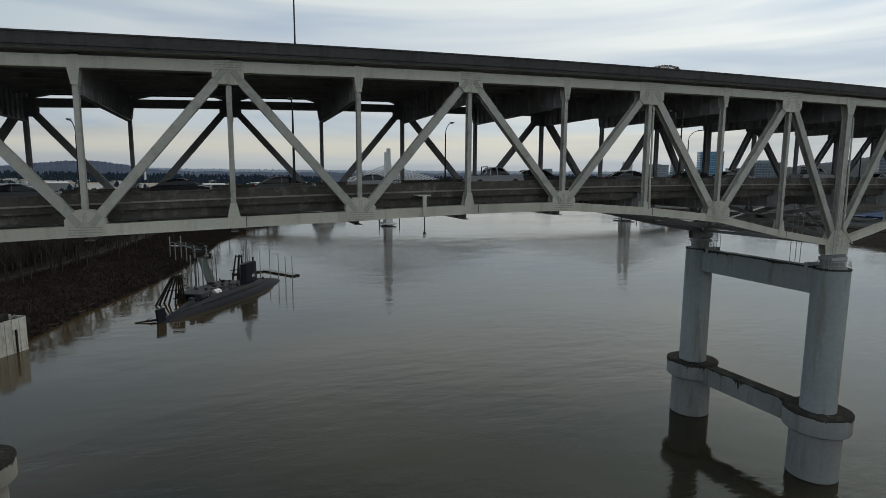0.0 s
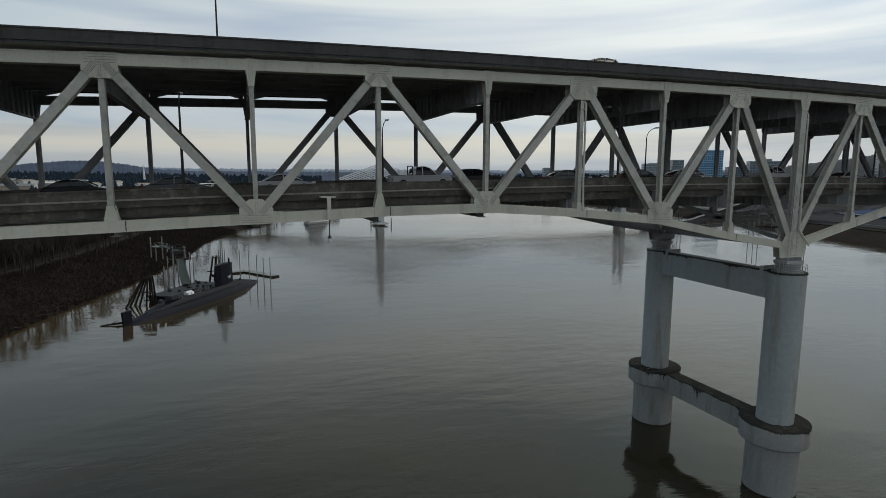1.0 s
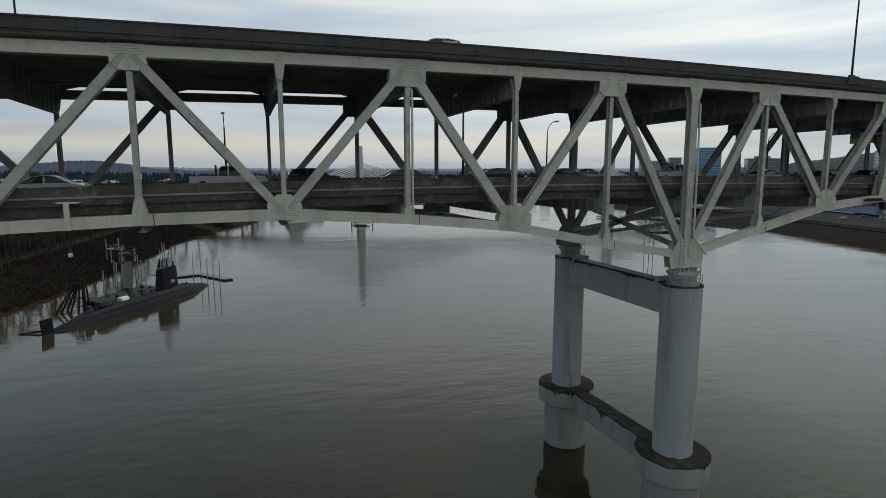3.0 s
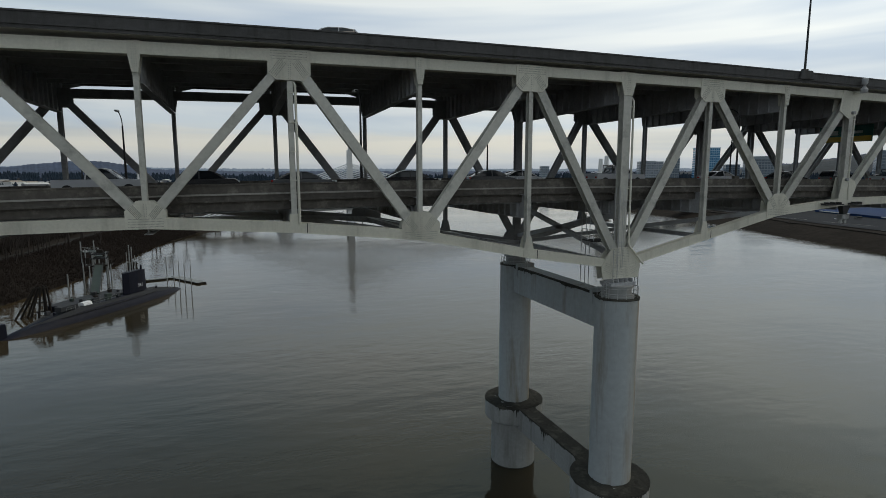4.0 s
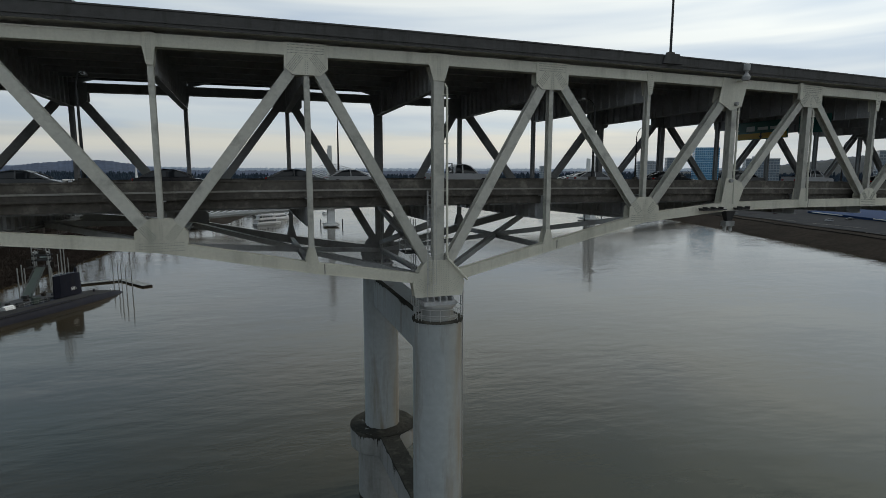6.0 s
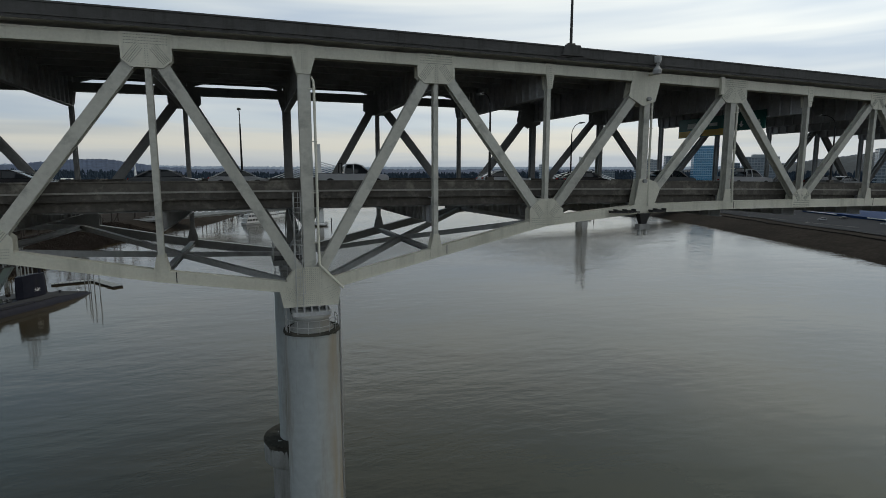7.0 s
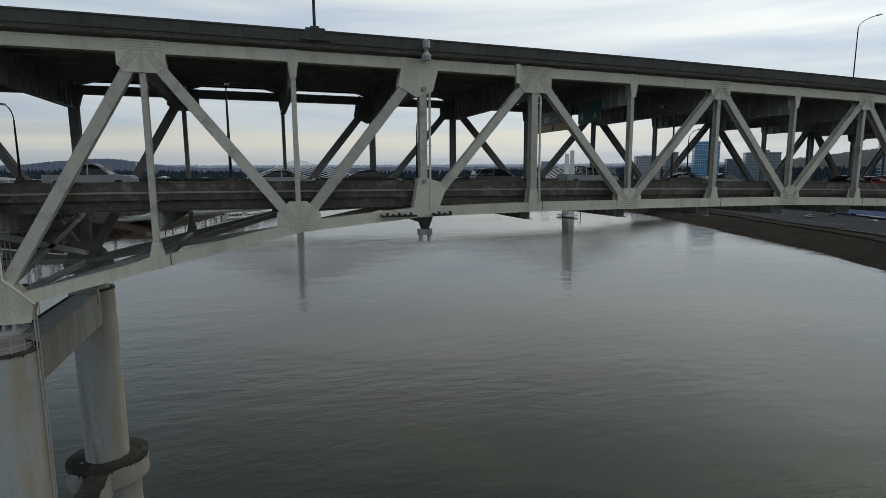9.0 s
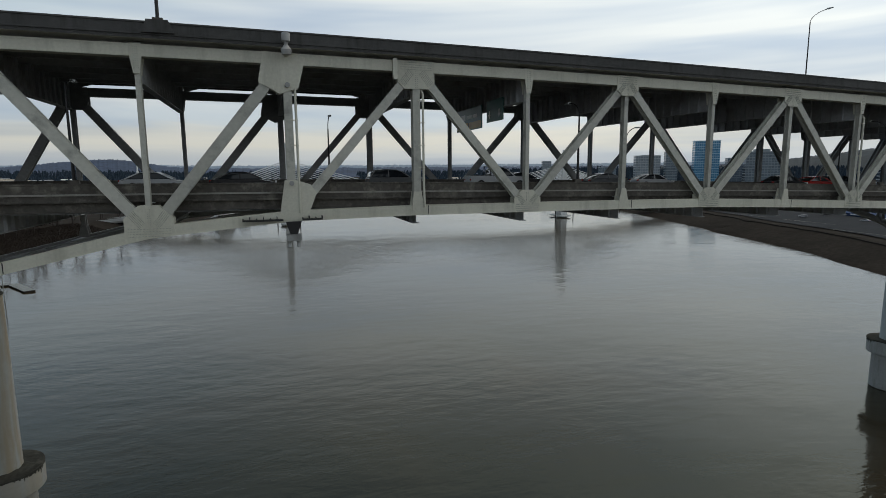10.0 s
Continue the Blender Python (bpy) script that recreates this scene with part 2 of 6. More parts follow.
def river_material():
    m = bpy.data.materials.new("silty_river_water")
    m.use_nodes = True
    n, l = m.node_tree.nodes, m.node_tree.links
    b = n["Principled BSDF"]
    b.inputs["Roughness"].default_value = 0.07
    b.inputs["IOR"].default_value = 1.37
    b.inputs["Specular Tint"].default_value = (0.74, 1.0, 0.86, 1)
    geo = n.new("ShaderNodeNewGeometry")
    mp = n.new("ShaderNodeMapping")
    mp.inputs["Scale"].default_value = (0.55, 1.0, 1.0)
    mp.inputs["Rotation"].default_value = (0, 0, radians(12))
    l.new(geo.outputs["Position"], mp.inputs["Vector"])
    # silt clouds, thickest in the shallows along the east bank
    silt = n.new("ShaderNodeTexNoise")
    silt.inputs["Scale"].default_value, silt.inputs["Detail"].default_value, silt.inputs["Distortion"].default_value = 0.018, 4.0, 1.2
    l.new(geo.outputs["Position"], silt.inputs["Vector"])
    place = n.new("ShaderNodeSeparateXYZ")
    l.new(geo.outputs["Position"], place.inputs[0])
    shallow = n.new("ShaderNodeMapRange")
    shallow.inputs["From Min"].default_value, shallow.inputs["From Max"].default_value = -70.0, -112.0
    shallow.inputs["To Min"].default_value, shallow.inputs["To Max"].default_value = 0.0, 0.6
    l.new(place.outputs["X"], shallow.inputs["Value"])
    load = n.new("ShaderNodeMath")
    load.operation, load.use_clamp = "ADD", True
    l.new(silt.outputs["Fac"], load.inputs[0])
    l.new(shallow.outputs["Result"], load.inputs[1])
    mud = n.new("ShaderNodeValToRGB")
    mud.color_ramp.elements[0].position, mud.color_ramp.elements[0].color = 0.3, (0.027, 0.0235, 0.0145, 1)
    mud.color_ramp.elements[1].position, mud.color_ramp.elements[1].color = 0.8, (0.056, 0.040, 0.021, 1)
    l.new(load.outputs[0], mud.inputs[0])
    l.new(mud.outputs[0], b.inputs["Base Color"])
    tone = n.new("ShaderNodeTexNoise")
    tone.inputs["Scale"].default_value, tone.inputs["Detail"].default_value = 0.012, 4.0
    l.new(geo.outputs["Position"], tone.inputs["Vector"])
    rough = n.new("ShaderNodeMapRange")
    rough.inputs["From Min"].default_value, rough.inputs["From Max"].default_value = 0.35, 0.65
    rough.inputs["To Min"].default_value, rough.inputs["To Max"].default_value = 0.05, 0.12
    l.new(tone.outputs["Fac"], rough.inputs["Value"])
    l.new(rough.outputs["Result"], b.inputs["Roughness"])
    patch = n.new("ShaderNodeTexNoise")
    patch.inputs["Scale"].default_value, patch.inputs["Detail"].default_value = 0.02, 3.0
    pm = n.new("ShaderNodeMapping")
    pm.inputs["Scale"].default_value = (0.5, 1.3, 1.0)
    l.new(geo.outputs["Position"], pm.inputs["Vector"])
    l.new(pm.outputs["Vector"], patch.inputs["Vector"])
    wind = n.new("ShaderNodeMapRange")
    wind.inputs["From Min"].default_value, wind.inputs["From Max"].default_value = 0.40, 0.66
    wind.inputs["To Min"].default_value, wind.inputs["To Max"].default_value = 0.2, 0.6
    l.new(patch.outputs["Fac"], wind.inputs["Value"])
    # calm water in the lee of the east bank
    gx = n.new("ShaderNodeSeparateXYZ")
    l.new(geo.outputs["Position"], gx.inputs[0])
    lee = n.new("ShaderNodeMapRange")
    lee.inputs["From Min"].default_value, lee.inputs["From Max"].default_value = -85.0, -25.0
    lee.inputs["To Min"].default_value, lee.inputs["To Max"].default_value = 0.4, 1.0
    l.new(gx.outputs["X"], lee.inputs["Value"])
    calm = n.new("ShaderNodeMath")
    calm.operation = "MULTIPLY"
    l.new(wind.outputs["Result"], calm.inputs[0])
    l.new(lee.outputs["Result"], calm.inputs[1])
    last = None
    for scale, strength, dist, detail in ((0.09, 0.30, 0.5, 3.0), (0.42, 0.0, 0.16, 3.0), (1.6, 0.0, 0.05, 3.0)):
        w = n.new("ShaderNodeTexNoise")
        w.inputs["Scale"].default_value, w.inputs["Detail"].default_value = scale, detail
        l.new(mp.outputs["Vector"], w.inputs["Vector"])
        bp = n.new("ShaderNodeBump")
        bp.inputs["Strength"].default_value, bp.inputs["Distance"].default_value = strength, dist
        l.new(w.outputs["Fac"], bp.inputs["Height"])
        if not strength:
            l.new(calm.outputs[0], bp.inputs["Strength"])
        if last:
            l.new(last.outputs["Normal"], bp.inputs["Normal"])
        last = bp
    l.new(last.outputs["Normal"], b.inputs["Normal"])
    return m


M_WATER = river_material()


def ground_material():
    m = material("winter_bank_ground", (0.029, 0.024, 0.020), 0.95, vary=0.5, grain=0.5, stain=(0.017, 0.0145, 0.012), stain_amount=0.8, stain_scale=0.09, bump=0.6, bump_scale=1.2)
    return m


M_GROUND = ground_material()
# matt, broken surfaces have next to no sheen
for m in (M_GROUND, M_BRUSH, M_SCRUB, M_CONIFER, M_BARK, M_MOSS):
    m.node_tree.nodes["Principled BSDF"].inputs["Specular IOR Level"].default_value = 0.05

# ---- mesh helpers ----


def part(name, bm, mat, parent=None, label=""):
    me = bpy.data.meshes.new(name)
    bm.normal_update()
    bm.to_mesh(me)
    bm.free()
    me.materials.append(mat)
    ob = new(name, me)
    if parent is not None:
        ob.parent = parent
    if label:
        ob["label"] = label
    return ob


def smooth(ob, angle=40):
    ob.data.polygons.foreach_set("use_smooth", [True] * len(ob.data.polygons))
    ob.data.set_sharp_from_angle(angle=radians(angle))
    return ob


def thing(name, label, category, group="", kind="", at=None):
    ob = tagged(new(name), label, category, group, kind)
    ob.empty_display_size = 0.5
    if at is not None:
        ob.matrix_basis = at
    return ob


def add_hull(bm, ring0, ring1, caps=True):
    a = [bm.verts.new(p) for p in ring0]
    b = [bm.verts.new(p) for p in ring1]
    n = len(a)
    for i in range(n):
        bm.faces.new((a[i], a[(i + 1) % n], b[(i + 1) % n], b[i]))
    if caps:
        bm.faces.new(a[::-1])
        bm.faces.new(b)


def add_box(bm, x0, x1, y0, y1, z0, z1):
    add_hull(bm, [(x0, y0, z0), (x0, y1, z0), (x1, y1, z0), (x1, y0, z0)][::-1], [(x0, y0, z1), (x0, y1, z1), (x1, y1, z1), (x1, y0, z1)][::-1])


def add_bar(bm, p0, p1, w, d, side=(0, 1, 0), w1=None, d1=None):
    """A straight bar of section w (across) by d (along side)."""
    p0, p1 = Vector(p0), Vector(p1)
    way = (p1 - p0).normalized()
    s = Vector(side)
    s = (s - way * s.dot(way)).normalized()
    u = way.cross(s)
    w1, d1 = w1 or w, d1 or d
    r0 = [p0 + u * w / 2 * i + s * d / 2 * j for i, j in ((-1, -1), (1, -1), (1, 1), (-1, 1))]
    r1 = [p1 + u * w1 / 2 * i + s * d1 / 2 * j for i, j in ((-1, -1), (1, -1), (1, 1), (-1, 1))]
    add_hull(bm, r0, r1)


def add_h(bm, p0, p1, w, d, t=0.06, side=(0, 1, 0)):
    """A rolled H section: flanges w wide that face along side, d deep."""
    p0, p1 = Vector(p0), Vector(p1)
    way, s = (p1 - p0).normalized(), Vector(side)
    s = (s - way * s.dot(way)).normalized()
    u = way.cross(s)
    a, b, c, e = w / 2, d / 2, t / 2, d / 2 - t
    outline = [(-a, -b), (a, -b), (a, -e), (c, -e), (c, e), (a, e), (a, b), (-a, b), (-a, e), (-c, e), (-c, -e), (-a, -e)]
    add_hull(bm, [p0 + u * i + s * j for i, j in outline], [p1 + u * i + s * j for i, j in outline])


def add_plate(bm, poly, y0, y1):
    """A plate from an outline in x, z, between two depths y."""
    add_hull(bm, [(x, y0, z) for x, z in poly], [(x, y1, z) for x, z in poly])


def add_tube(bm, p0, p1, r0, r1=None, n=12, caps=True):
    p0, p1 = Vector(p0), Vector(p1)
    way = (p1 - p0).normalized()
    s = way.orthogonal().normalized()
    u = way.cross(s)
    r1 = r0 if r1 is None else r1
    ring = [(math.cos(2 * math.pi * i / n), math.sin(2 * math.pi * i / n)) for i in range(n)]
    add_hull(bm, [p0 + (s * c + u * q) * r0 for c, q in ring], [p1 + (s * c + u * q) * r1 for c, q in ring], caps)


def add_pipe(bm, pts, r, n=8):
    """One bent tube along pts."""
    pts = [Vector(p) for p in pts]
    rings = []
    s = (pts[1] - pts[0]).normalized().orthogonal().normalized()
    for i, p in enumerate(pts):
        way = (pts[min(i + 1, len(pts) - 1)] - pts[max(i - 1, 0)]).normalized()
        s = (s - way * s.dot(way)).normalized()
        u = way.cross(s)
        rings.append([bm.verts.new(p + (s * math.cos(6.28319 * j / n) + u * math.sin(6.28319 * j / n)) * r) for j in range(n)])
    for a, b in zip(rings, rings[1:]):
        for j in range(n):
            bm.faces.new((a[j], a[(j + 1) % n], b[(j + 1) % n], b[j]))
    bm.faces.new(rings[0][::-1])
    bm.faces.new(rings[-1])


def add_lathe(bm, profile, centre=(0, 0, 0), n=32):
    """Turned solid: profile of (radius, z) from bottom to top."""
    cx, cy, cz = centre
    rings = [[bm.verts.new((cx + r * math.cos(2 * math.pi * i / n), cy + r * math.sin(2 * math.pi * i / n), cz + z)) for i in range(n)] for r, z in profile]
    for a, b in zip(rings, rings[1:]):
        for i in range(n):
            bm.faces.new((a[i], a[(i + 1) % n], b[(i + 1) % n], b[i]))
    bm.faces.new(rings[0][::-1])
    bm.faces.new(rings[-1])


def add_sweep(bm, profile, stations):
    """A closed outline in (y, z) carried along x; stations are (x, z shift)."""
    rings = [[bm.verts.new((x, y, z + dz)) for y, z in profile] for x, dz in stations]
    n = len(profile)
    for a, b in zip(rings, rings[1:]):
        for i in range(n):
            bm.faces.new((a[i], b[i], b[(i + 1) % n], a[(i + 1) % n]))
    bm.faces.new(rings[0])
    bm.faces.new(rings[-1][::-1])


def add_rivet(bm, x, y, z, r=0.03):
    """A rivet head on a face that looks towards -y."""
    ring = [bm.verts.new((x + r * math.cos(a), y, z + r * math.sin(a))) for a in (0.5, 1.75, 3.0, 4.25, 5.5)]
    tip = bm.verts.new((x, y - 0.03, z))
    for i in range(5):
        bm.faces.new((ring[i], ring[(i + 1) % 5], tip))

# ---- the double-deck truss bridge ----
P, W = 9.2, 19.3
K0, K1 = -10, 24
HINGES = (3, 11)
BIG = (-3, -2, -1, 1, 2, 4, 10, 12, 13, 15, 16, 17)


def crown(x):
    """Height of the top chord's middle: a long crest."""
    return 44.1 - 2.6e-4 * x * x if x < 0 else 44.1 - 1.5e-4 * x * x


DEPTH = {-10: 10.85, -9: 10.85, -8: 10.85, -7: 10.85, -6: 10.8, -5: 10.7, -4: 10.75, -3: 11.5, -2: 12.5, -1: 14.42, 0: 15.92, 1: 13.75, 2: 11.62, 3: 10.75, 4: 10.52, 5: 10.42, 6: 10.32, 7: 10.22}


def depth(k):
    k = k if k <= 7 else 14 - k
    return DEPTH[max(k, -10)]


def node(k):
    """Where a panel joint stands along the bridge; the last panels are a little shorter."""
    return k * P - max(0, k - 9) * 0.4 - max(0, min(k, 14) - 12) * 1.1 - max(0, min(k, 14) - 13) * 1.4 + max(0, -8 - k) * 0.75 + max(0, -9 - k) * 1.4


def top(k, y=0.0):
    return Vector((node(k), y, crown(node(k)) - 0.016 * y))


def bot(k, y=0.0):
    return Vector((node(k), y, crown(node(k)) - depth(k) - 0.01 * y))


def low_joint(k):
    """Diagonals meet the bottom chord at even joints of the anchor arms and at odd joints of the middle span."""
    if 3 <= k <= 11:
        return k % 2 == 1
    return k % 2 == 0


bridge = thing("truss_bridge", "double-deck steel truss bridge with pale green-grey paint over a river", "bridge")
XS = [K0 * P - 30 + i * 2.3 for i in range(int(((K1 - K0) * P + 60) / 2.3) + 1)]
LINE = [(x, crown(x)) for x in XS]
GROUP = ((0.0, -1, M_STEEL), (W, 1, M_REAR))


def rivet_rows(bm, x, y, z, wx, wz, angle, nx, nz):
    c, s = math.cos(angle), math.sin(angle)
    for i in range(nx):
        for j in range(nz):
            a, b = (i / max(nx - 1, 1) - 0.5) * wx, (j / max(nz - 1, 1) - 0.5) * wz
            add_rivet(bm, x + a * c - b * s, y, z + a * s + b * c)


def truss(y, out, mat):
    front = out < 0
    for k in range(K0, K1):
        a, b = top(k, y), top(k + 1, y)
        bm = bmesh.new()
        add_bar(bm, a, b, 0.78, 0.7)
        for e in (-0.33, 0.33):
            add_bar(bm, a + Vector((0, out * 0.35, e)), b + Vector((0, out * 0.35, e)), 0.1, 0.05)
        part("top_chord", bm, mat, bridge)
        a, b = bot(k, y), bot(k + 1, y)
        bm = bmesh.new()
        add_bar(bm, a, b, 0.72, 0.7)
        add_bar(bm, a + Vector((0, 0, -0.37)), b + Vector((0, 0, -0.37)), 0.05, 0.8)
        part("bottom_chord", bm, mat, bridge)
        # one diagonal in each panel, from the low joint to the high joint
        p, q = (bot(k, y), top(k + 1, y)) if low_joint(k) else (top(k, y), bot(k + 1, y))
        if k == 3 or k == 10:
            p, q = (bot(k, y), top(k + 1, y)) if k == 3 else (top(k, y), bot(k + 1, y))
        way = (q - p).normalized()
        bm = bmesh.new()
        wide = 0.72 if abs(k + 0.5) < 3 or abs(k - 13.5) < 3 else 0.6
        add_h(bm, p + way * 1.0, q - way * 1.0, wide, 0.62, 0.08)
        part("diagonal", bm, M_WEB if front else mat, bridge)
    for k in range(K0, K1 + 1):
        x = node(k)
        zt, zb = top(k, y).z, bot(k, y).z
        wide = 0.8 if k in (0, 14) else 0.56 if k in HINGES or k in (4, 10) else 0.32 if low_joint(k) else 0.36
        bm = bmesh.new()
        add_h(bm, (x, y, zb + 0.3), (x, y, zt - 0.3), wide, 0.66 if k in (0, 3, 4, 10, 11, 14) else 0.52)
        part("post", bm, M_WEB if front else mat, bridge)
        f = y + out * 0.38
        g0, g1 = (f, f + 0.05) if front else (f - 0.05, f)
        back0, back1 = (y + 0.36, y + 0.41) if front else (y - 0.41, y - 0.36)
        low = low_joint(k)
        # plates on both faces of each joint
        s_t = (crown(x + 1) - crown(x - 1)) / 2
        if k in HINGES:
            e = 1 if k == 3 else -1
            poly = [(x - 1.5 * e, zt + 0.45), (x + 1.3 * e, zt + 0.2), (x + 0.75 * e, zt - 1.9), (x - 0.5 * e, zt - 2.35), (x - 1.9 * e, zt - 1.6)]
        elif low or k in (0, 14):
            c = 0.75 if k in (0, 14) else 0.36
            poly = [(x - c, zt + 0.42 - c * s_t), (x + c, zt + 0.42 + c * s_t), (x + c, zt - 0.38), (x + wide / 2 + 0.03, zt - 1.45), (x - wide / 2 - 0.03, zt - 1.45), (x - c, zt - 0.38)]
        else:
            h, drop = (1.4, 1.58) if k in BIG else (1.05, 1.2)
            poly = [(x - h, zt + 0.42 - h * s_t), (x + h, zt + 0.42 + h * s_t), (x + h, zt - drop + 0.45), (x + h - 0.5, zt - drop), (x - h + 0.5, zt - drop), (x - h, zt - drop + 0.45)]
        for d0, d1 in ((g0, g1), (back0, back1)):
            bm = bmesh.new()
            add_plate(bm, poly, d0, d1)
            plate = part("gusset_plate", bm, mat, bridge)
            if front and d0 == g0 and k not in HINGES:
                bm = bmesh.new()
                if low or k in (0, 14):
                    rivet_rows(bm, x, g0, zt - 0.45, 0.24, 1.3, 0, 3, 10)
                else:
                    q = h / 1.4
                    rivet_rows(bm, x, g0, zt + 0.04, 2.3 * q, 0.5, math.atan(s_t), 30, 4)
                    rivet_rows(bm, x, g0, zt - 0.9 * q, 0.14, 1.1 * q, 0, 2, 9)
                    for e in (-1, 1):
                        rivet_rows(bm, x + e * 0.74 * q, g0, zt - 0.8 * q, 0.46 * q, 1.1 * q, e * 0.66, 5, 16)
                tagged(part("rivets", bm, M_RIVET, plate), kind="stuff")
        if k in (0, 14):
            poly = [(x - 2.05, zb - 0.15), (x - 1.45, zb + 0.95), (x - 0.95, zb + 1.55), (x + 0.95, zb + 1.55), (x + 1.45, zb + 0.95), (x + 2.05, zb - 0.15), (x + 1.85, zb - 1.2), (x - 1.85, zb - 1.2)]
        elif k in HINGES:
            e = 1 if k == 3 else -1
            poly = [(x - 0.45 * e, zb + 2.5), (x + 0.35 * e, zb + 2.5), (x + 1.3 * e, zb + 2.2), (x + 1.7 * e, zb + 1.6), (x + 0.95 * e, zb - 0.3), (x - 0.95 * e, zb - 0.3)]
        elif k == -3:
            poly = [(x - 0.35, zb - 0.37), (x + 0.35, zb - 0.37), (x + 0.3, zb + 0.9), (x - 0.3, zb + 0.9)]
        elif low:
            sl = (bot(k).z - bot(k - 1).z) / P if k > K0 else 0
            sr = (bot(k + 1).z - bot(k).z) / P if k < K1 else 0
            c = 1.5 if k in BIG else 1.18
            poly = [(x - c, zb - 0.4 - c * sl), (x, zb - 0.42), (x + c, zb - 0.4 + c * sr), (x + c, zb + 0.62 * c), (x + 0.4 * c, zb + 1.18 * c), (x - 0.4 * c, zb + 1.18 * c), (x - c, zb + 0.62 * c)]
        else:
            sl = (bot(k).z - bot(k - 1).z) / P if k > K0 else 0
            sr = (bot(k + 1).z - bot(k).z) / P if k < K1 else 0
            poly = [(x - 0.48, zb - 0.38 - 0.48 * sl), (x, zb - 0.4), (x + 0.48, zb - 0.38 + 0.48 * sr), (x + 0.44, zb + 0.4), (x + wide / 2 + 0.03, zb + 1.4), (x - wide / 2 - 0.03, zb + 1.4), (x - 0.44, zb + 0.4)]
        for d0, d1 in ((g0, g1), (back0, back1)):
            bm = bmesh.new()
            add_plate(bm, poly[::-1], d0, d1)
            plate = part("gusset_plate", bm, mat, bridge)
            if front and d0 == g0 and (low or k in (0, 14)) and k not in HINGES:
                bm = bmesh.new()
                if k in (0, 14):
                    rivet_rows(bm, x, g0, zb + 0.2, 1.5, 2.4, 0, 12, 18)
                    for e in (-1, 1):
                        rivet_rows(bm, x + e * 1.35, g0, zb - 0.3, 0.8, 0.8, e * 0.4, 8, 6)
                else:
                    q = c / 1.5
                    rivet_rows(bm, x, g0, zb - 0.02, 2.5 * q, 0.5, 0, 30, 4)
                    rivet_rows(bm, x, g0, zb + 1.0 * q, 0.14, 1.0 * q, 0, 2, 8)
                    for e in (-1, 1):
                        rivet_rows(bm, x + e * 0.75 * q, g0, zb + 0.85 * q, 0.46 * q, 1.05 * q, -e * 0.66, 5, 15)
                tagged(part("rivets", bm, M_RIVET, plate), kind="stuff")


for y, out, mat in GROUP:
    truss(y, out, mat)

# splice straps on the bottom chords, and an upright stop plate beside the joint next to each hinge
for k in range(K0 + 1, K1):
    if low_joint(k) or k in (0, 14):
        continue
    bm = bmesh.new()
    p = bot(k) + (bot(k + 1) - bot(k)) * 0.09
    add_box(bm, p.x - 0.03, p.x + 0.03, -0.362, -0.34, p.z - 0.36, p.z + 0.36)
    part("splice_seam", bm, M_DARK, bridge, "dark open joint in the chord")
for k, e in ((4, -1), (10, 1)):
    bm = bmesh.new()
    x, z = node(k) + e * 1.62, top(k).z
    add_box(bm, x - 0.16, x + 0.16, -0.62, -0.36, z - 0.95, z + 0.5)
    part("stop_plate", bm, M_STEEL, bridge, "upright pale stop plate")

# floor beams under both decks, with stiffeners, and stringers between them
for k in range(K0, K1 + 1):
    x = node(k)
    z = crown(x)
    for name, up, down in (("upper_floor_beam", 0.62, -2.0), ("lower_floor_beam", -9.66, -11.6)):
        bm = bmesh.new()
        add_box(bm, x - 0.02, x + 0.02, 0.3, W - 0.3, z + down, z + up)
        for zz in (z + down, z + up - 0.06):
            add_box(bm, x - 0.25, x + 0.25, 0.3, W - 0.3, zz, zz + 0.06)
        for i in range(1, 16):
            yy = 0.3 + (W - 0.6) * i / 16
            add_box(bm, x - 0.22, x + 0.22, yy - 0.02, yy + 0.02, z + down + 0.07, z + up - 0.07)
        part(name, bm, M_BEAM, bridge)
for lev, dep, ys in ((0.64, 0.42, (2.4, 5.3, 8.2, 11.2, 14.1, 16.4)), (-9.64, 0.75, (1.5, 4.2, 7.0, 9.7, 12.4, 15.2, 17.9))):
    for y in ys:
        bm = bmesh.new()
        add_sweep(bm, [(y - 0.03, lev - dep), (y - 0.03, lev), (y + 0.03, lev), (y + 0.03, lev - dep)], LINE)
        add_sweep(bm, [(y - 0.17, lev - dep - 0.04), (y - 0.17, lev - dep), (y + 0.17, lev - dep), (y + 0.17, lev - dep - 0.04)], LINE)
        part("stringer", bm, M_BEAM, bridge)

# deck slabs, roadways and parapets
for name, y0, y1, z0, z1, mat in (("upper_deck", -0.86, W + 0.56, 0.66, 0.92, M_SLAB), ("lower_deck", 0.82, W - 0.82, -9.62, -9.33, M_SLAB)):
    bm = bmesh.new()
    add_sweep(bm, [(y0, z0), (y0, z1), (y1, z1), (y1, z0)], LINE)
    part(name, bm, mat, bridge)
for name, y0, y1, z, thick in (("upper_roadway", -0.3, W + 0.1, 0.92, 0.06), ("lower_roadway", 1.3, W - 1.3, -9.33, 0.22)):
    bm = bmesh.new()
    add_sweep(bm, [(y0, z + 0.002), (y0, z + thick), (y1, z + thick), (y1, z + 0.002)], LINE)
    part(name, bm, M_ASPHALT, bridge)
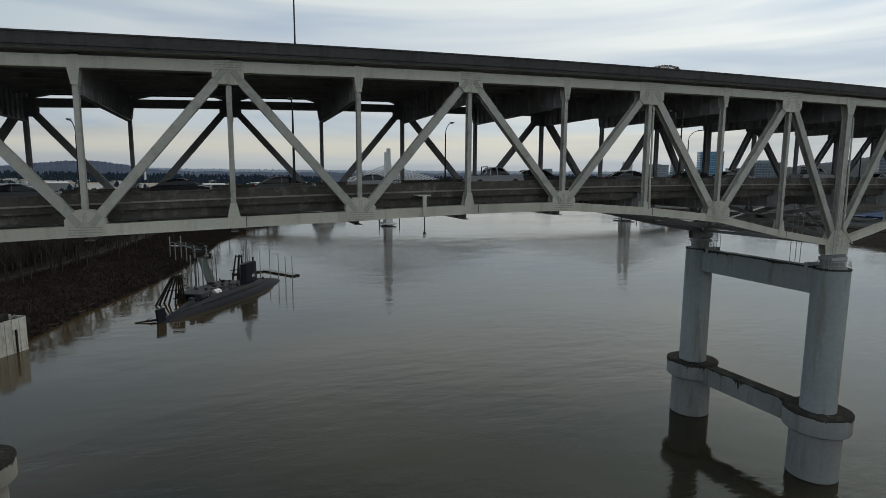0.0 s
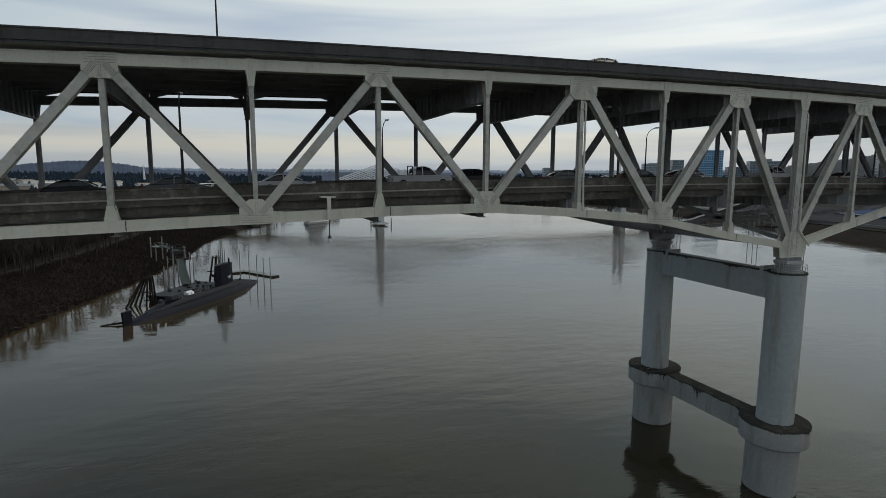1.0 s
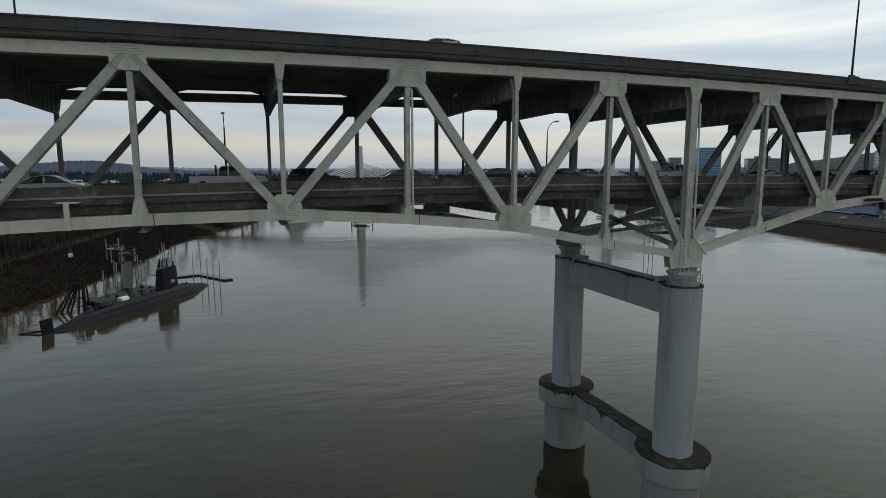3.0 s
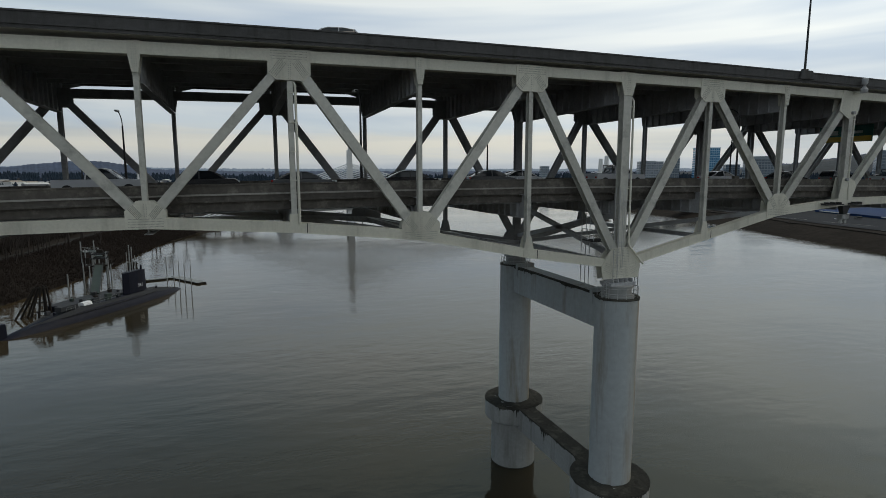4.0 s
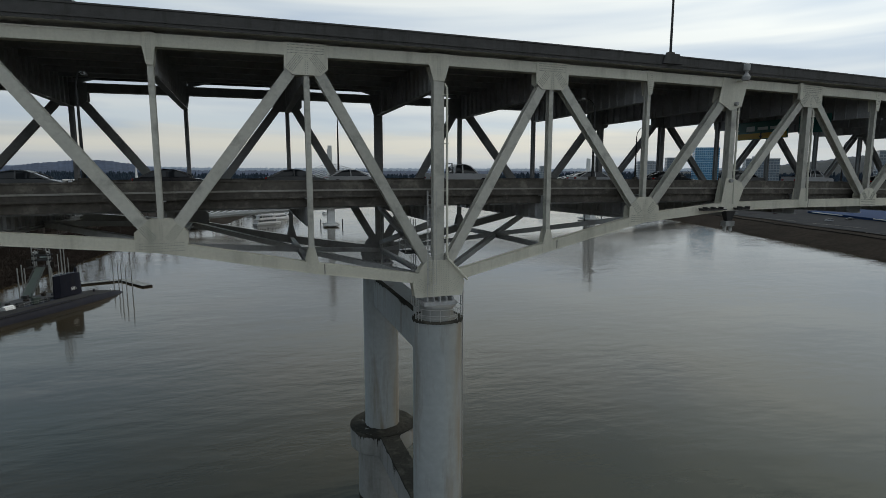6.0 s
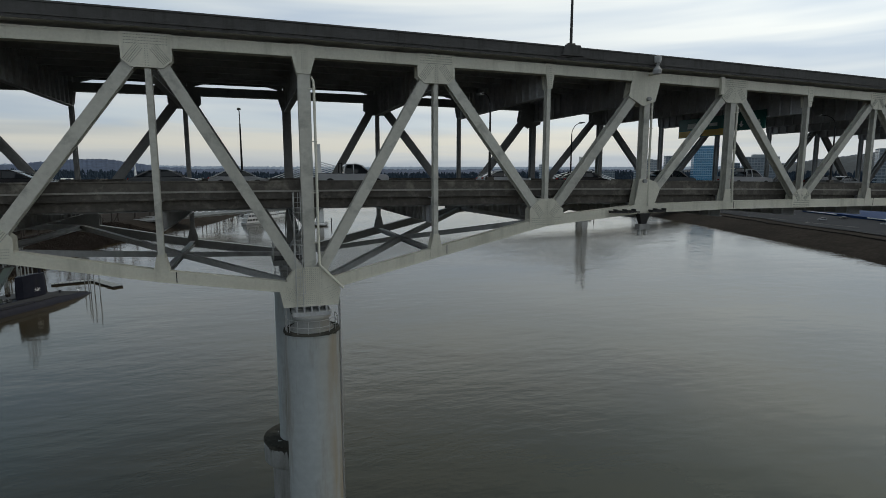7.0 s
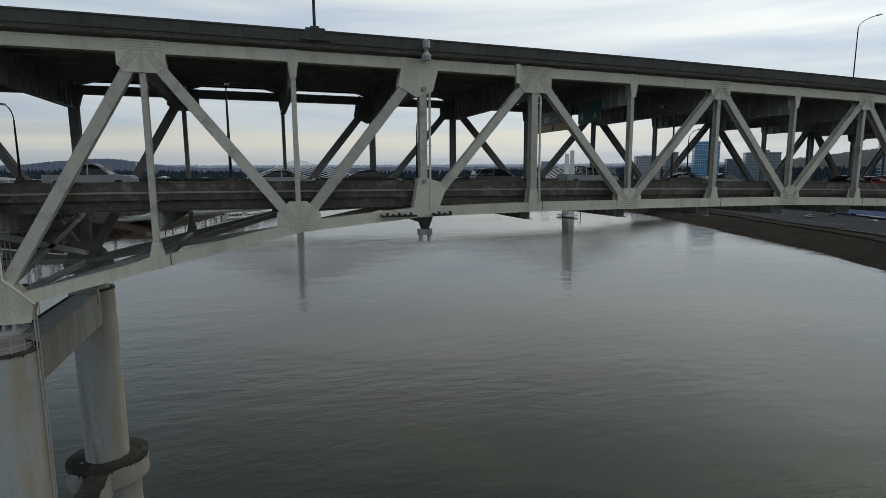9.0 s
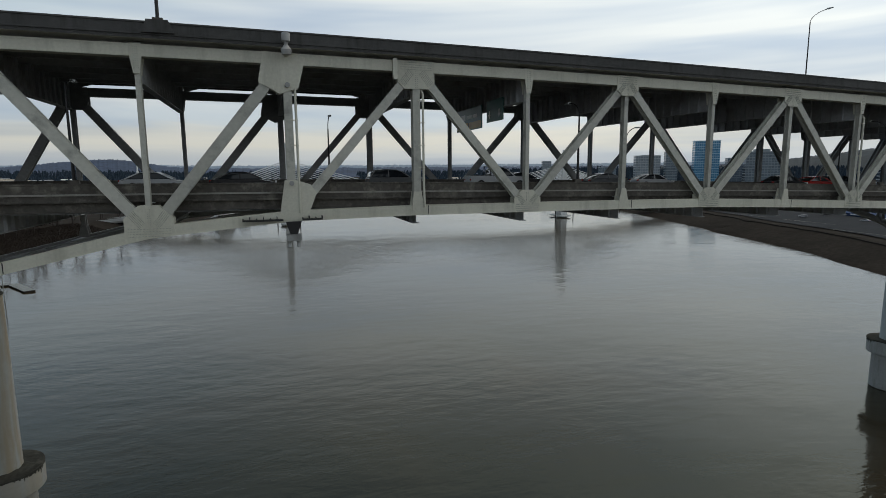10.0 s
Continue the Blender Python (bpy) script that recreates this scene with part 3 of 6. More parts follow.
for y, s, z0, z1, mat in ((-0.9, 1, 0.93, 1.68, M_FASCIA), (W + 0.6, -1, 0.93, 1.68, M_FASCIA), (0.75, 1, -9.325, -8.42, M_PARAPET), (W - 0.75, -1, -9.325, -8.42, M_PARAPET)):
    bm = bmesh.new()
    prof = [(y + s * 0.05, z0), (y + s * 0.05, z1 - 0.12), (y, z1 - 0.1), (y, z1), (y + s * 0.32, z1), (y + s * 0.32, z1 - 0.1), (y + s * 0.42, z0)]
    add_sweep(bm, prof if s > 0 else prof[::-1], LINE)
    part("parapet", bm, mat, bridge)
# edge beam below the lower parapet, and a drip ledge on the upper one
bm = bmesh.new()
add_sweep(bm, [(0.95, -10.3), (0.95, -9.63), (1.05, -9.63), (1.05, -10.3)], LINE)
part("edge_beam", bm, M_PARAPET, bridge)
bm = bmesh.new()
add_sweep(bm, [(-0.97, 0.86), (-0.97, 0.95), (-0.9, 0.95), (-0.9, 0.86)], LINE)
part("drip_ledge", bm, M_FASCIA, bridge)

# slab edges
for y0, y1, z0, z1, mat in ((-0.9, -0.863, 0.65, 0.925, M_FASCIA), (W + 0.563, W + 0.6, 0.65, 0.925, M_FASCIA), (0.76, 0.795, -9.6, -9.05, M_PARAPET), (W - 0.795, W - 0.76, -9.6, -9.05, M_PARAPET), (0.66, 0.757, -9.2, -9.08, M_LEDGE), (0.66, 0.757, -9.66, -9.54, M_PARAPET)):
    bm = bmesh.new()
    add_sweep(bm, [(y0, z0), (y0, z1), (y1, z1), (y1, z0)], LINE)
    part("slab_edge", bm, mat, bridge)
for k in range(K0, K1 + 1):
    bm = bmesh.new()
    x, z = node(k), crown(node(k))
    add_box(bm, x - 0.24, x + 0.24, W - 0.29, W + 0.41, z + 0.05, z + 0.63)
    part("beam_seat", bm, M_BEAM, bridge)
# rear edge beam of the upper deck and flat brackets at the rear joints
bm = bmesh.new()
add_sweep(bm, [(W + 0.42, 0.46), (W + 0.42, 0.655), (W + 0.55, 0.655), (W + 0.55, 0.46)], LINE)
part("edge_beam", bm, M_FASCIA, bridge)
for k in range(K0 + 1, K1):
    for e in (-1, 1):
        bm = bmesh.new()
        x, z = node(k), crown(node(k))
        add_hull(bm, [(x + e * 0.26, W + 0.3, z + 0.05), (x + e * 2.3, W + 0.3, z + 0.6), (x + e * 0.26, W + 0.3, z + 0.6)], [(x + e * 0.26, W + 0.36, z + 0.05), (x + e * 2.3, W + 0.36, z + 0.6), (x + e * 0.26, W + 0.36, z + 0.6)])
        part("deck_bracket", bm, M_BEAM, bridge)

# bracing between the bottom chords: a cross over each pair of panels, and a strut at each joint
for k in range(K0, K1 - 1, 2):
    for a, b in ((bot(k, 0.4), bot(k + 2, W - 0.4)), (bot(k, W - 0.4), bot(k + 2, 0.4))):
        bm = bmesh.new()
        mid = (bot(k + 1, 0) + Vector((0, W / 2, 0)))
        add_bar(bm, a, mid, 0.42, 0.42, (0, 0, 1))
        add_bar(bm, mid, b, 0.42, 0.42, (0, 0, 1))
        part("lateral_brace", bm, M_BEAM, bridge)
for k in range(K0, K1 + 1):
    bm = bmesh.new()
    add_h(bm, bot(k, 0.4), bot(k, W - 0.4), 0.4, 0.4, 0.05, (0, 0, 1))
    part("cross_strut", bm, M_BEAM, bridge)
# sway frames over the river piers
for k in (0, 14):
    zb, zl = bot(k).z + 0.6, crown(node(k)) - 11.6
    for a, b in (((node(k), 0.5, zb), (node(k), W - 0.5, zl)), ((node(k), 0.5, zl), (node(k), W - 0.5, zb))):
        bm = bmesh.new()
        add_bar(bm, a, b, 0.45, 0.4, (1, 0, 0))
        part("sway_brace", bm, M_BEAM, bridge)

# ---- piers ----


def moss_curtain(ring, y, z, seed, deep):
    """Growth that hangs over an edge with a jagged lower rim; ring lists points along the edge, out of the face."""
    rnd = random.Random(seed)
    bm = bmesh.new()
    rows = []
    for i, (px, py, nx, ny) in enumerate(ring):
        patch = max(0.0, noise.noise((i * 0.035, seed * 3.7, 0)) + 0.1)
        d = 0.09 + deep * patch * rnd.uniform(0.1, 1.0) * (3.0 if rnd.random() < 0.2 else 1.3)
        rows.append([bm.verts.new((px - nx * 0.35, py + y - ny * 0.35, z + 0.05)), bm.verts.new((px, py + y, z + 0.03 + 0.05 * rnd.random())), bm.verts.new((px + nx * 0.03, py + y + ny * 0.03, z - 0.05)), bm.verts.new((px + nx * 0.012, py + y + ny * 0.012, z - d))])
    for a, b in zip(rows, rows[1:]):
        for j in range(3):
            bm.faces.new((a[j], a[j + 1], b[j + 1], b[j]))
    return bm


def circle(r, n):
    return [(r * math.cos(a), r * math.sin(a), math.cos(a), math.sin(a)) for a in (2 * math.pi * i / n for i in range(n + 1))]


def pier(k):
    x = node(k)
    zc = crown(x) - depth(k) - 2.85
    base = thing("bridge_pier", "two-column grey concrete bridge pier with mossy stained collars, standing in river", "bridge pier", "piers of the truss bridge", at=pose(x, 0, 0))
    for y in (0.0, W):
        bm = bmesh.new()
        add_lathe(bm, [(1.9, 8.2), (1.9, 13.0), (1.88, zc - 0.25), (1.91, zc - 0.22), (1.91, zc - 0.04), (1.86, zc)], (0, y, 0), 48)
        smooth(part("column", bm, M_COLUMN, base))
        part("moss_rim", moss_curtain(circle(1.92, 170), y, zc - 0.02, int(y) + 1, 0.14), M_MOSS, base, "dark growth at the column's rim")
        bm = bmesh.new()
        add_lathe(bm, [(2.7, 5.85), (3.4, 5.9), (3.55, 6.05), (3.57, 8.1), (3.5, 8.2), (3.35, 8.22)], (0, y, 0), 48)
        smooth(part("collar", bm, M_PILE, base, "streaked concrete collar"))
        part("moss_rim", moss_curtain(circle(3.58, 300), y, 8.2, int(y) + 7, 0.75), M_MOSS, base, "dark growth dripping over the collar")
        # uneven dark top of the collar
        rnd = random.Random(int(y) + 3)
        bm = bmesh.new()
        rows = []
        for i in range(41):
            a = 2 * math.pi * i / 40
            rows.append([bm.verts.new((r * math.cos(a), y + r * math.sin(a), 8.24 + (0.12 * noise.noise((r * math.cos(a) * 1.7, r * math.sin(a) * 1.7 + y, k)) + 0.05))) for r in (3.36, 3.0, 2.6, 2.25, 1.85)])
        for a, b in zip(rows, rows[1:]):
            for j in range(4):
                bm.faces.new((a[j], b[j], b[j + 1], a[j + 1]))
        part("collar_top", bm, M_MOSS, base, "dark mossy top of the collar")
        bm = bmesh.new()
        add_lathe(bm, [(2.75, -9.0), (2.75, 1.6), (2.72, 5.9)], (0, y, 0), 48)
        smooth(part("pile_shaft", bm, M_PILE, base, "grey wet concrete shaft"))
        bm = bmesh.new()
        add_lathe(bm, [(2.765, -1.0), (2.765, 0.08), (2.74, 0.14)], (0, y, 0), 48)
        smooth(part("tide_mark", bm, M_MOSS, base, "dark wet band at the waterline"))
        bm = bmesh.new()
        add_lathe(bm, [(1.45, zc), (1.45, zc + 0.16), (1.22, zc + 0.18), (1.22, zc + 0.85), (1.36, zc + 0.88), (1.36, zc + 1.04), (1.05, zc + 1.05)], (0, y, 0), 28)
        smooth(part("pedestal", bm, M_PILE, base, "grey stepped pedestal"))
        bm = bmesh.new()
        add_box(bm, -1.3, 1.3, y - 0.8, y + 0.8, zc + 1.06, zc + 1.32)
        bearing = part("bearing", bm, M_BEAM, base, "ribbed steel bearing")
        for i in range(-2, 3):
            bm = bmesh.new()
            add_box(bm, i * 0.5 - 0.05, i * 0.5 + 0.05, y - 0.75, y + 0.75, zc + 1.32, zc + 1.66)
            part("rib", bm, M_BEAM, bearing)
        # guard rail round the outer half of the column head
        bm = bmesh.new()
        ring = [(1.8 * math.cos(a), y + 1.8 * math.sin(a)) for a in (math.pi * (0.9 + 1.2 * i / 9) for i in range(10))]
        for h in (0.45, 0.9):
            add_pipe(bm, [(p, q, zc + h) for p, q in ring], 0.022, 5)
        for p, q in ring:
            add_tube(bm, (p, q, zc), (p, q, zc + 0.9), 0.022, 0.022, 5)
        part("guard_rail", bm, M_RAIL, base, "thin grey guard rail")
        # short ladder from the column's rim up to the bearing
        bm = bmesh.new()
        for e in (-0.2, 0.25):
            add_tube(bm, (-1.72, y - 0.55 + e, zc - 0.9), (-1.72, y - 0.55 + e, zc + 1.55), 0.03, 0.03, 5)
        for i in range(7):
            add_tube(bm, (-1.72, y - 0.75, zc - 0.7 + 0.35 * i), (-1.72, y - 0.3, zc - 0.7 + 0.35 * i), 0.02, 0.02, 4)
        part("rim_ladder", bm, M_RAIL, base, "short grey ladder")
    bm = bmesh.new()
    add_box(bm, -1.05, 1.05, 1.5, W - 1.5, zc - 3.2, zc - 0.12)
    part("upper_strut", bm, M_COLUMN, base)
    edge = [(-1.06, 1.6 + (W - 3.2) * i / 220, -1, 0) for i in range(221)]
    part("moss_rim", moss_curtain(edge, 0, zc - 0.1, 21, 0.35), M_MOSS, base, "dark growth along the strut's edge")
    for yy in (2.3, W - 2.3):
        bm = bmesh.new()
        add_box(bm, -1.12, 1.12, yy - 0.22, yy + 0.22, zc - 1.1, zc + 0.35)
        part("strut_block", bm, M_COLUMN, base, "small upright concrete block")
    # thin lines that hang from the deck to the strut
    for yy in (3.4, 4.0, 4.7, W - 4.2, W - 3.6):
        bm = bmesh.new()
        add_tube(bm, (-0.7, yy, zc - 0.12), (-0.7, yy, crown(x) - 11.6), 0.035, 0.035, 5)
        part("hanging_line", bm, M_RAIL, base)
    bm = bmesh.new()
    add_box(bm, -0.95, 0.95, 2.5, W - 2.5, 5.5, 8.1)
    part("lower_strut", bm, M_PILE, base)
    for e in (-1, 1):
        edge = [(e * 0.96, 2.6 + (W - 5.2) * i / 240, e, 0) for i in range(241)]
        part("moss_rim", moss_curtain(edge, 0, 8.1, 31 + e, 1.0), M_MOSS, base, "dark growth dripping over the strut")
    bm = bmesh.new()
    add_box(bm, -0.85, 0.85, 2.6, W - 2.6, 8.104, 8.15)
    part("lower_strut_top", bm, M_MOSS, base, "dark mossy top of the strut")
    return base


for k in (-10, 0, 14, 24):
    pier(k)

# ---- river, banks and distance ----
EAST = [(-600, -150), (-60, -135), (40, -124), (84, -112), (97, -107), (120, -101.5), (136, -96.5), (159, -90), (175, -86.5), (206, -80.5), (271, -74), (330, -58), (390, -30), (600, 10), (900, 70), (1400, 160), (5000, 700)]
WEST = [(-600, 215), (-60, 188), (40, 208), (84, 222.5), (113, 236), (130, 246), (158, 256), (210, 271), (225, 279), (303, 303), (354, 318), (500, 335), (700, 350), (950, 330), (1200, 300), (1400, 250), (5000, 750)]


def along(line, y):
    return float(np.interp(y, [p[0] for p in line], [p[1] for p in line]))


def land(x, y):
    """Height of the ground sheet: river bed, sloping banks, then flat land that rises slowly."""
    e, w = along(EAST, y), along(WEST, y)
    d = e - x if x < (e + w) / 2 else x - w
    if d < 0:
        return max(-6.0, d * 0.35)
    flat = 7.0 if x < (e + w) / 2 else 6.0
    wide = 22.0 if x < (e + w) / 2 else 26.0
    h = flat * min(1.0, d / wide)
    h += 0.35 * noise.noise((x * 0.08, y * 0.08, 0)) * min(1, d / 8)
    if d > 60:
        h += min(14.0, (d - 60) * 0.012)
    return h


def grid_lines(lo, hi, fine_lo, fine_hi, step, grow):
    out = list(np.arange(fine_lo, fine_hi + step, step))
    s, v = step, fine_lo
    while v > lo:
        s *= grow
        v -= s
        out.insert(0, v)
    s, v = step, out[-1]
    while v < hi:
        s *= grow
        v += s
        out.append(v)
    return out


gx, gy = grid_lines(-4800, 4800, -260, 460, 6.0, 1.22), grid_lines(-3000, 4800, -60, 480, 6.0, 1.22)
gv = [(x, y, land(x, y)) for y in gy for x in gx]
nx = len(gx)
gf = [(j * nx + i, j * nx + i + 1, (j + 1) * nx + i + 1, (j + 1) * nx + i) for j in range(len(gy) - 1) for i in range(nx - 1)]
me = bpy.data.meshes.new("ground")
me.from_pydata(gv, [], gf)
me.materials.append(M_GROUND)
ground = tagged(new("ground", me), "brown winter riverbanks and flat land reaching the horizon", "ground", kind="structure")
smooth(ground, 60)

bm = bmesh.new()
wx = [-4800, -600, -200, 0, 200, 600, 4800]
wv = [[bm.verts.new((x, y, 0)) for x in wx] for y in (-3000, -300, 0, 150, 400, 900, 4800)]
for a, b in zip(wv, wv[1:]):
    for i in range(len(wx) - 1):
        bm.faces.new((a[i], a[i + 1], b[i + 1], b[i]))
tagged(part("water", bm, M_WATER), "brown silty river with faint ripples under an overcast sky", "river", kind="structure")

# ---- fittings on the bridge ----


def lamp(name, x, y, z, tall, reach, label, group):
    """A tapered pole with a curved arm that reaches along y, and a flat lamp head."""
    base = thing(name, label, "street lamp", group, at=pose(x, y, z))
    bm = bmesh.new()
    add_box(bm, -0.3, 0.3, -0.16, 0.16, 0, 0.25)
    part("base_block", bm, M_PARAPET, base, "concrete base block")
    bm = bmesh.new()
    add_tube(bm, (0, 0, 0.25), (0, 0, tall), 0.11, 0.065, 10)
    smooth(part("pole", bm, M_DARK, base))
    bm = bmesh.new()
    pts = [(0, reach * (1 - math.cos(a)), tall + 1.15 * math.sin(a)) for a in (i * math.pi / 16 for i in range(9))]
    add_pipe(bm, pts, 0.045, 6)
    part("arm", bm, M_DARK, base)
    bm = bmesh.new()
    s = 1 if reach > 0 else -1
    add_hull(bm, [(-0.16, reach, tall + 1.08), (0.16, reach, tall + 1.08), (0.16, reach, tall + 1.25), (-0.16, reach, tall + 1.25)],
             [(-0.1, reach + s * 0.8, tall + 1.12), (0.1, reach + s * 0.8, tall + 1.12), (0.1, reach + s * 0.8, tall + 1.2), (-0.1, reach + s * 0.8, tall + 1.2)])
    part("lamp_head", bm, M_RAIL, base, "grey cobra lamp head")
    return base


for x in (-78, -41, -4.4, 32.3, 69, 105.7, 142.6):
    lamp("street_lamp", x, W - 0.92, crown(x) - 8.42, 5.2, -1.7, "dark curved-arm street lamp on the lower deck's far parapet", "lower deck lamps")
for x in (-97, -60, -22.6, 14, 51.4, 88.4, 125):
    lamp("street_lamp", x, 0.92, crown(x) - 8.42, 5.6, 1.6, "grey curved-arm street lamp on the lower deck's near parapet", "lower deck lamps")
for x, y, r in ((19.9, -0.74, 2.4), (-57.7, W + 0.44, -2.4), (99.5, W + 0.44, -2.4)):
    lamp("street_lamp", x, y, crown(x) + 1.68, 9.2 if y < 5 else 12.2, r, "tall slim street lamp on the upper deck's parapet", "upper deck lamps")

# pilaster on the upper parapet's face below the near lamp
bm = bmesh.new()
x, z = 19.9, crown(19.9)
add_hull(bm, [(x - 0.95, -1.12, z + 0.97), (x + 0.95, -1.12, z + 0.97), (x + 0.95, -0.91, z + 0.97), (x - 0.95, -0.91, z + 0.97)][::-1],
         [(x - 0.62, -1.12, z + 1.76), (x + 0.62, -1.12, z + 1.76), (x + 0.62, -0.905, z + 1.76), (x - 0.62, -0.905, z + 1.76)][::-1])
part("lamp_pilaster", bm, M_FASCIA, bridge, "dark concrete lamp pilaster")

# drain pipes with brackets beside the posts
for k, dx in ((-3, 0.33), (0, 0.62), (3, 0.5), (4, 0.5), (9, 0.45), (11, 0.5)):
    x = node(k) + dx
    z0, z1 = bot(k).z + 0.2, top(k).z - 1.9
    bm = bmesh.new()
    pts = [(x - 0.15, -0.2, z1 + 0.3), (x, -0.3, z1), (x, -0.3, z0 + 2.6)]
    if k == 0:
        pts[-1] = (x, -0.45, z0 + 1.75)
        pts += [(x + 0.05, -0.55, z0 + 1.45), (x + 1.6, -0.55, z0 - 0.2)]
    else:
        pts += [(x, -0.45, z0)]
    add_pipe(bm, pts, 0.09, 8)
    pipe = smooth(part("drain_pipe", bm, M_STEEL, bridge, "pale painted drain pipe"))
    for i in range(4):
        bm = bmesh.new()
        zz = z0 + 3 + (z1 - z0 - 3.5) * i / 3
        add_box(bm, x - 0.4, x + 0.12, -0.38, -0.2, zz, zz + 0.06)
        part("bracket", bm, M_STEEL, pipe)
    if k == 0:
        # the pipe goes on down the side of the column
        bm = bmesh.new()
        lx = node(k) + 1.98
        for yy in (-0.25, 0.2):
            add_pipe(bm, [(lx, yy, z0 - 1.0), (lx, yy, 8.4)], 0.045, 6)
        for i in range(55):
            add_tube(bm, (lx, -0.25, 8.6 + i * 0.35), (lx, 0.2, 8.6 + i * 0.35), 0.02, 0.02, 4)
        part("column_ladder", bm, M_RAIL, bridge, "narrow ladder down the pier column")

# access ladders with cages at the river piers
for k in (0, 14):
    x, z0, z1 = node(k) - 0.75, bot(k).z - 2.6, crown(node(k)) - 9.2
    bm = bmesh.new()
    for e in (-0.22, 0.22):
        add_tube(bm, (x + e, -0.55, z0), (x + e, -0.55, z1), 0.03, 0.03, 5)
    ladder = part("ladder", bm, M_RAIL, bridge, "grey caged access ladder")
    n = int((z1 - z0) / 0.32)
    bm = bmesh.new()
    add_tube(bm, (-0.22, 0, 0), (0.22, 0, 0), 0.015, 0.015, 4)
    rung = part("rung", bm, M_RAIL, ladder)
    rung.location = (x, -0.55, z0)
    for i in range(1, n):
        r = new("rung", rung.data)
        r.parent = ladder
        r.location = (x, -0.55, z0 + i * 0.32)
    for i in range(int((z1 - z0 - 2.5) / 1.1)):
        bm = bmesh.new()
        zz = z0 + 2.5 + i * 1.1
        add_pipe(bm, [(x + 0.36 * math.cos(a), -0.55 - 0.36 - 0.36 * math.sin(a), zz) for a in (j * math.pi / 6 for j in range(7))], 0.02, 4)
        part("cage_hoop", bm, M_RAIL, ladder)
    for j in (1, 3, 5):
        a = j * math.pi / 6
        bm = bmesh.new()
        add_tube(bm, (x + 0.36 * math.cos(a), -0.91 - 0.36 * math.sin(a), z0 + 2.5), (x + 0.36 * math.cos(a), -0.91 - 0.36 * math.sin(a), z1), 0.018, 0.018, 4)
        part("cage_bar", bm, M_RAIL, ladder)
    # small landing with a railing behind the joint
    bm = bmesh.new()
    add_box(bm, x - 1.6, x + 0.4, 0.5, 2.2, bot(k).z + 2.0, bot(k).z + 2.08)
    landing = part("landing", bm, M_DARK, bridge, "dark grated landing")
    for h in (0.5, 1.0):
        bm = bmesh.new()
        add_pipe(bm, [(x + 0.4, 0.5, bot(k).z + 2.08 + h), (x - 1.6, 0.5, bot(k).z + 2.08 + h), (x - 1.6, 2.2, bot(k).z + 2.08 + h)], 0.025, 5)
        part("rail", bm, M_RAIL, landing)
    for px, py in ((x + 0.4, 0.5), (x - 0.6, 0.5), (x - 1.6, 0.5), (x - 1.6, 1.4), (x - 1.6, 2.2)):
        bm = bmesh.new()
        add_tube(bm, (px, py, bot(k).z + 2.08), (px, py, bot(k).z + 3.08), 0.025, 0.025, 5)
        part("rail_post", bm, M_RAIL, landing)

# hinges: a link above the deck, pins, trays and a hanging pair of marker lights
for k in HINGES:
    e = 1 if k == 3 else -1
    x, zt, zb = node(k), top(k).z, bot(k).z
    bm = bmesh.new()
    add_lathe(bm, [(0.3, zt + 0.1), (0.36, zt + 0.4), (0.13, zt + 0.72), (0.15, zt + 0.9), (0.27, zt + 0.95), (0.28, zt + 1.45), (0.2, zt + 1.5)], (x, -1.3, 0), 12)
    smooth(part("hinge_link", bm, M_BEAM, bridge, "stubby grey hinge link"))
    bm = bmesh.new()
    add_box(bm, x - 0.12, x + 0.12, -1.25, -0.42, zt + 0.12, zt + 0.3)
    part("link_bracket", bm, M_STEEL, bridge)
    for zz in (zt - 1.75, zb + 2.3):
        bm = bmesh.new()
        add_tube(bm, (x, -0.62, zz), (x, -0.36, zz), 0.17, 0.17, 16)
        part("hinge_pin", bm, M_REAR, bridge, "round hinge pin")
    for a, b in ((-3.4, -0.7), (0.6, 2.0)):
        bm = bmesh.new()
        x0, x1 = sorted((x + a * e, x + b * e))
        for j in range(3):
            add_box(bm, x0, x1, -0.95 + j * 0.2, -0.85 + j * 0.2, zb - 0.3, zb - 0.2)
        for j in range(int((x1 - x0) / 0.45) + 1):
            add_box(bm, x0 + j * 0.45, x0 + j * 0.45 + 0.06, -0.95, -0.4, zb - 0.2, zb + (0.0 if j % 2 else -0.1))
        part("hinge_tray", bm, M_DARK, bridge, "dark grated hinge tray")
    bm = bmesh.new()
    add_hull(bm, [(x - 0.55, -0.75, zb - 0.4), (x + 0.55, -0.75, zb - 0.4), (x + 0.55, -0.15, zb - 0.4), (x - 0.55, -0.15, zb - 0.4)][::-1],
             [(x - 0.25, -0.65, zb - 1.3), (x + 0.25, -0.65, zb - 1.3), (x + 0.25, -0.25, zb - 1.3), (x - 0.25, -0.25, zb - 1.3)][::-1])
    hanger = part("hanger", bm, M_DARK, bridge, "dark tapered hanger")
    bm = bmesh.new()
    add_box(bm, x - 0.5, x + 0.5, -0.75, -0.15, zb - 1.75, zb - 1.3)
    part("light_box", bm, M_REAR, hanger)
    for d in (-0.32, 0.32):
        bm = bmesh.new()
        add_lathe(bm, [(0.1, zb - 2.25), (0.17, zb - 2.2), (0.15, zb - 1.95), (0.2, zb - 1.76)], (x + d, -0.45, 0), 10)
        part("marker_light", bm, M_RAIL, hanger)

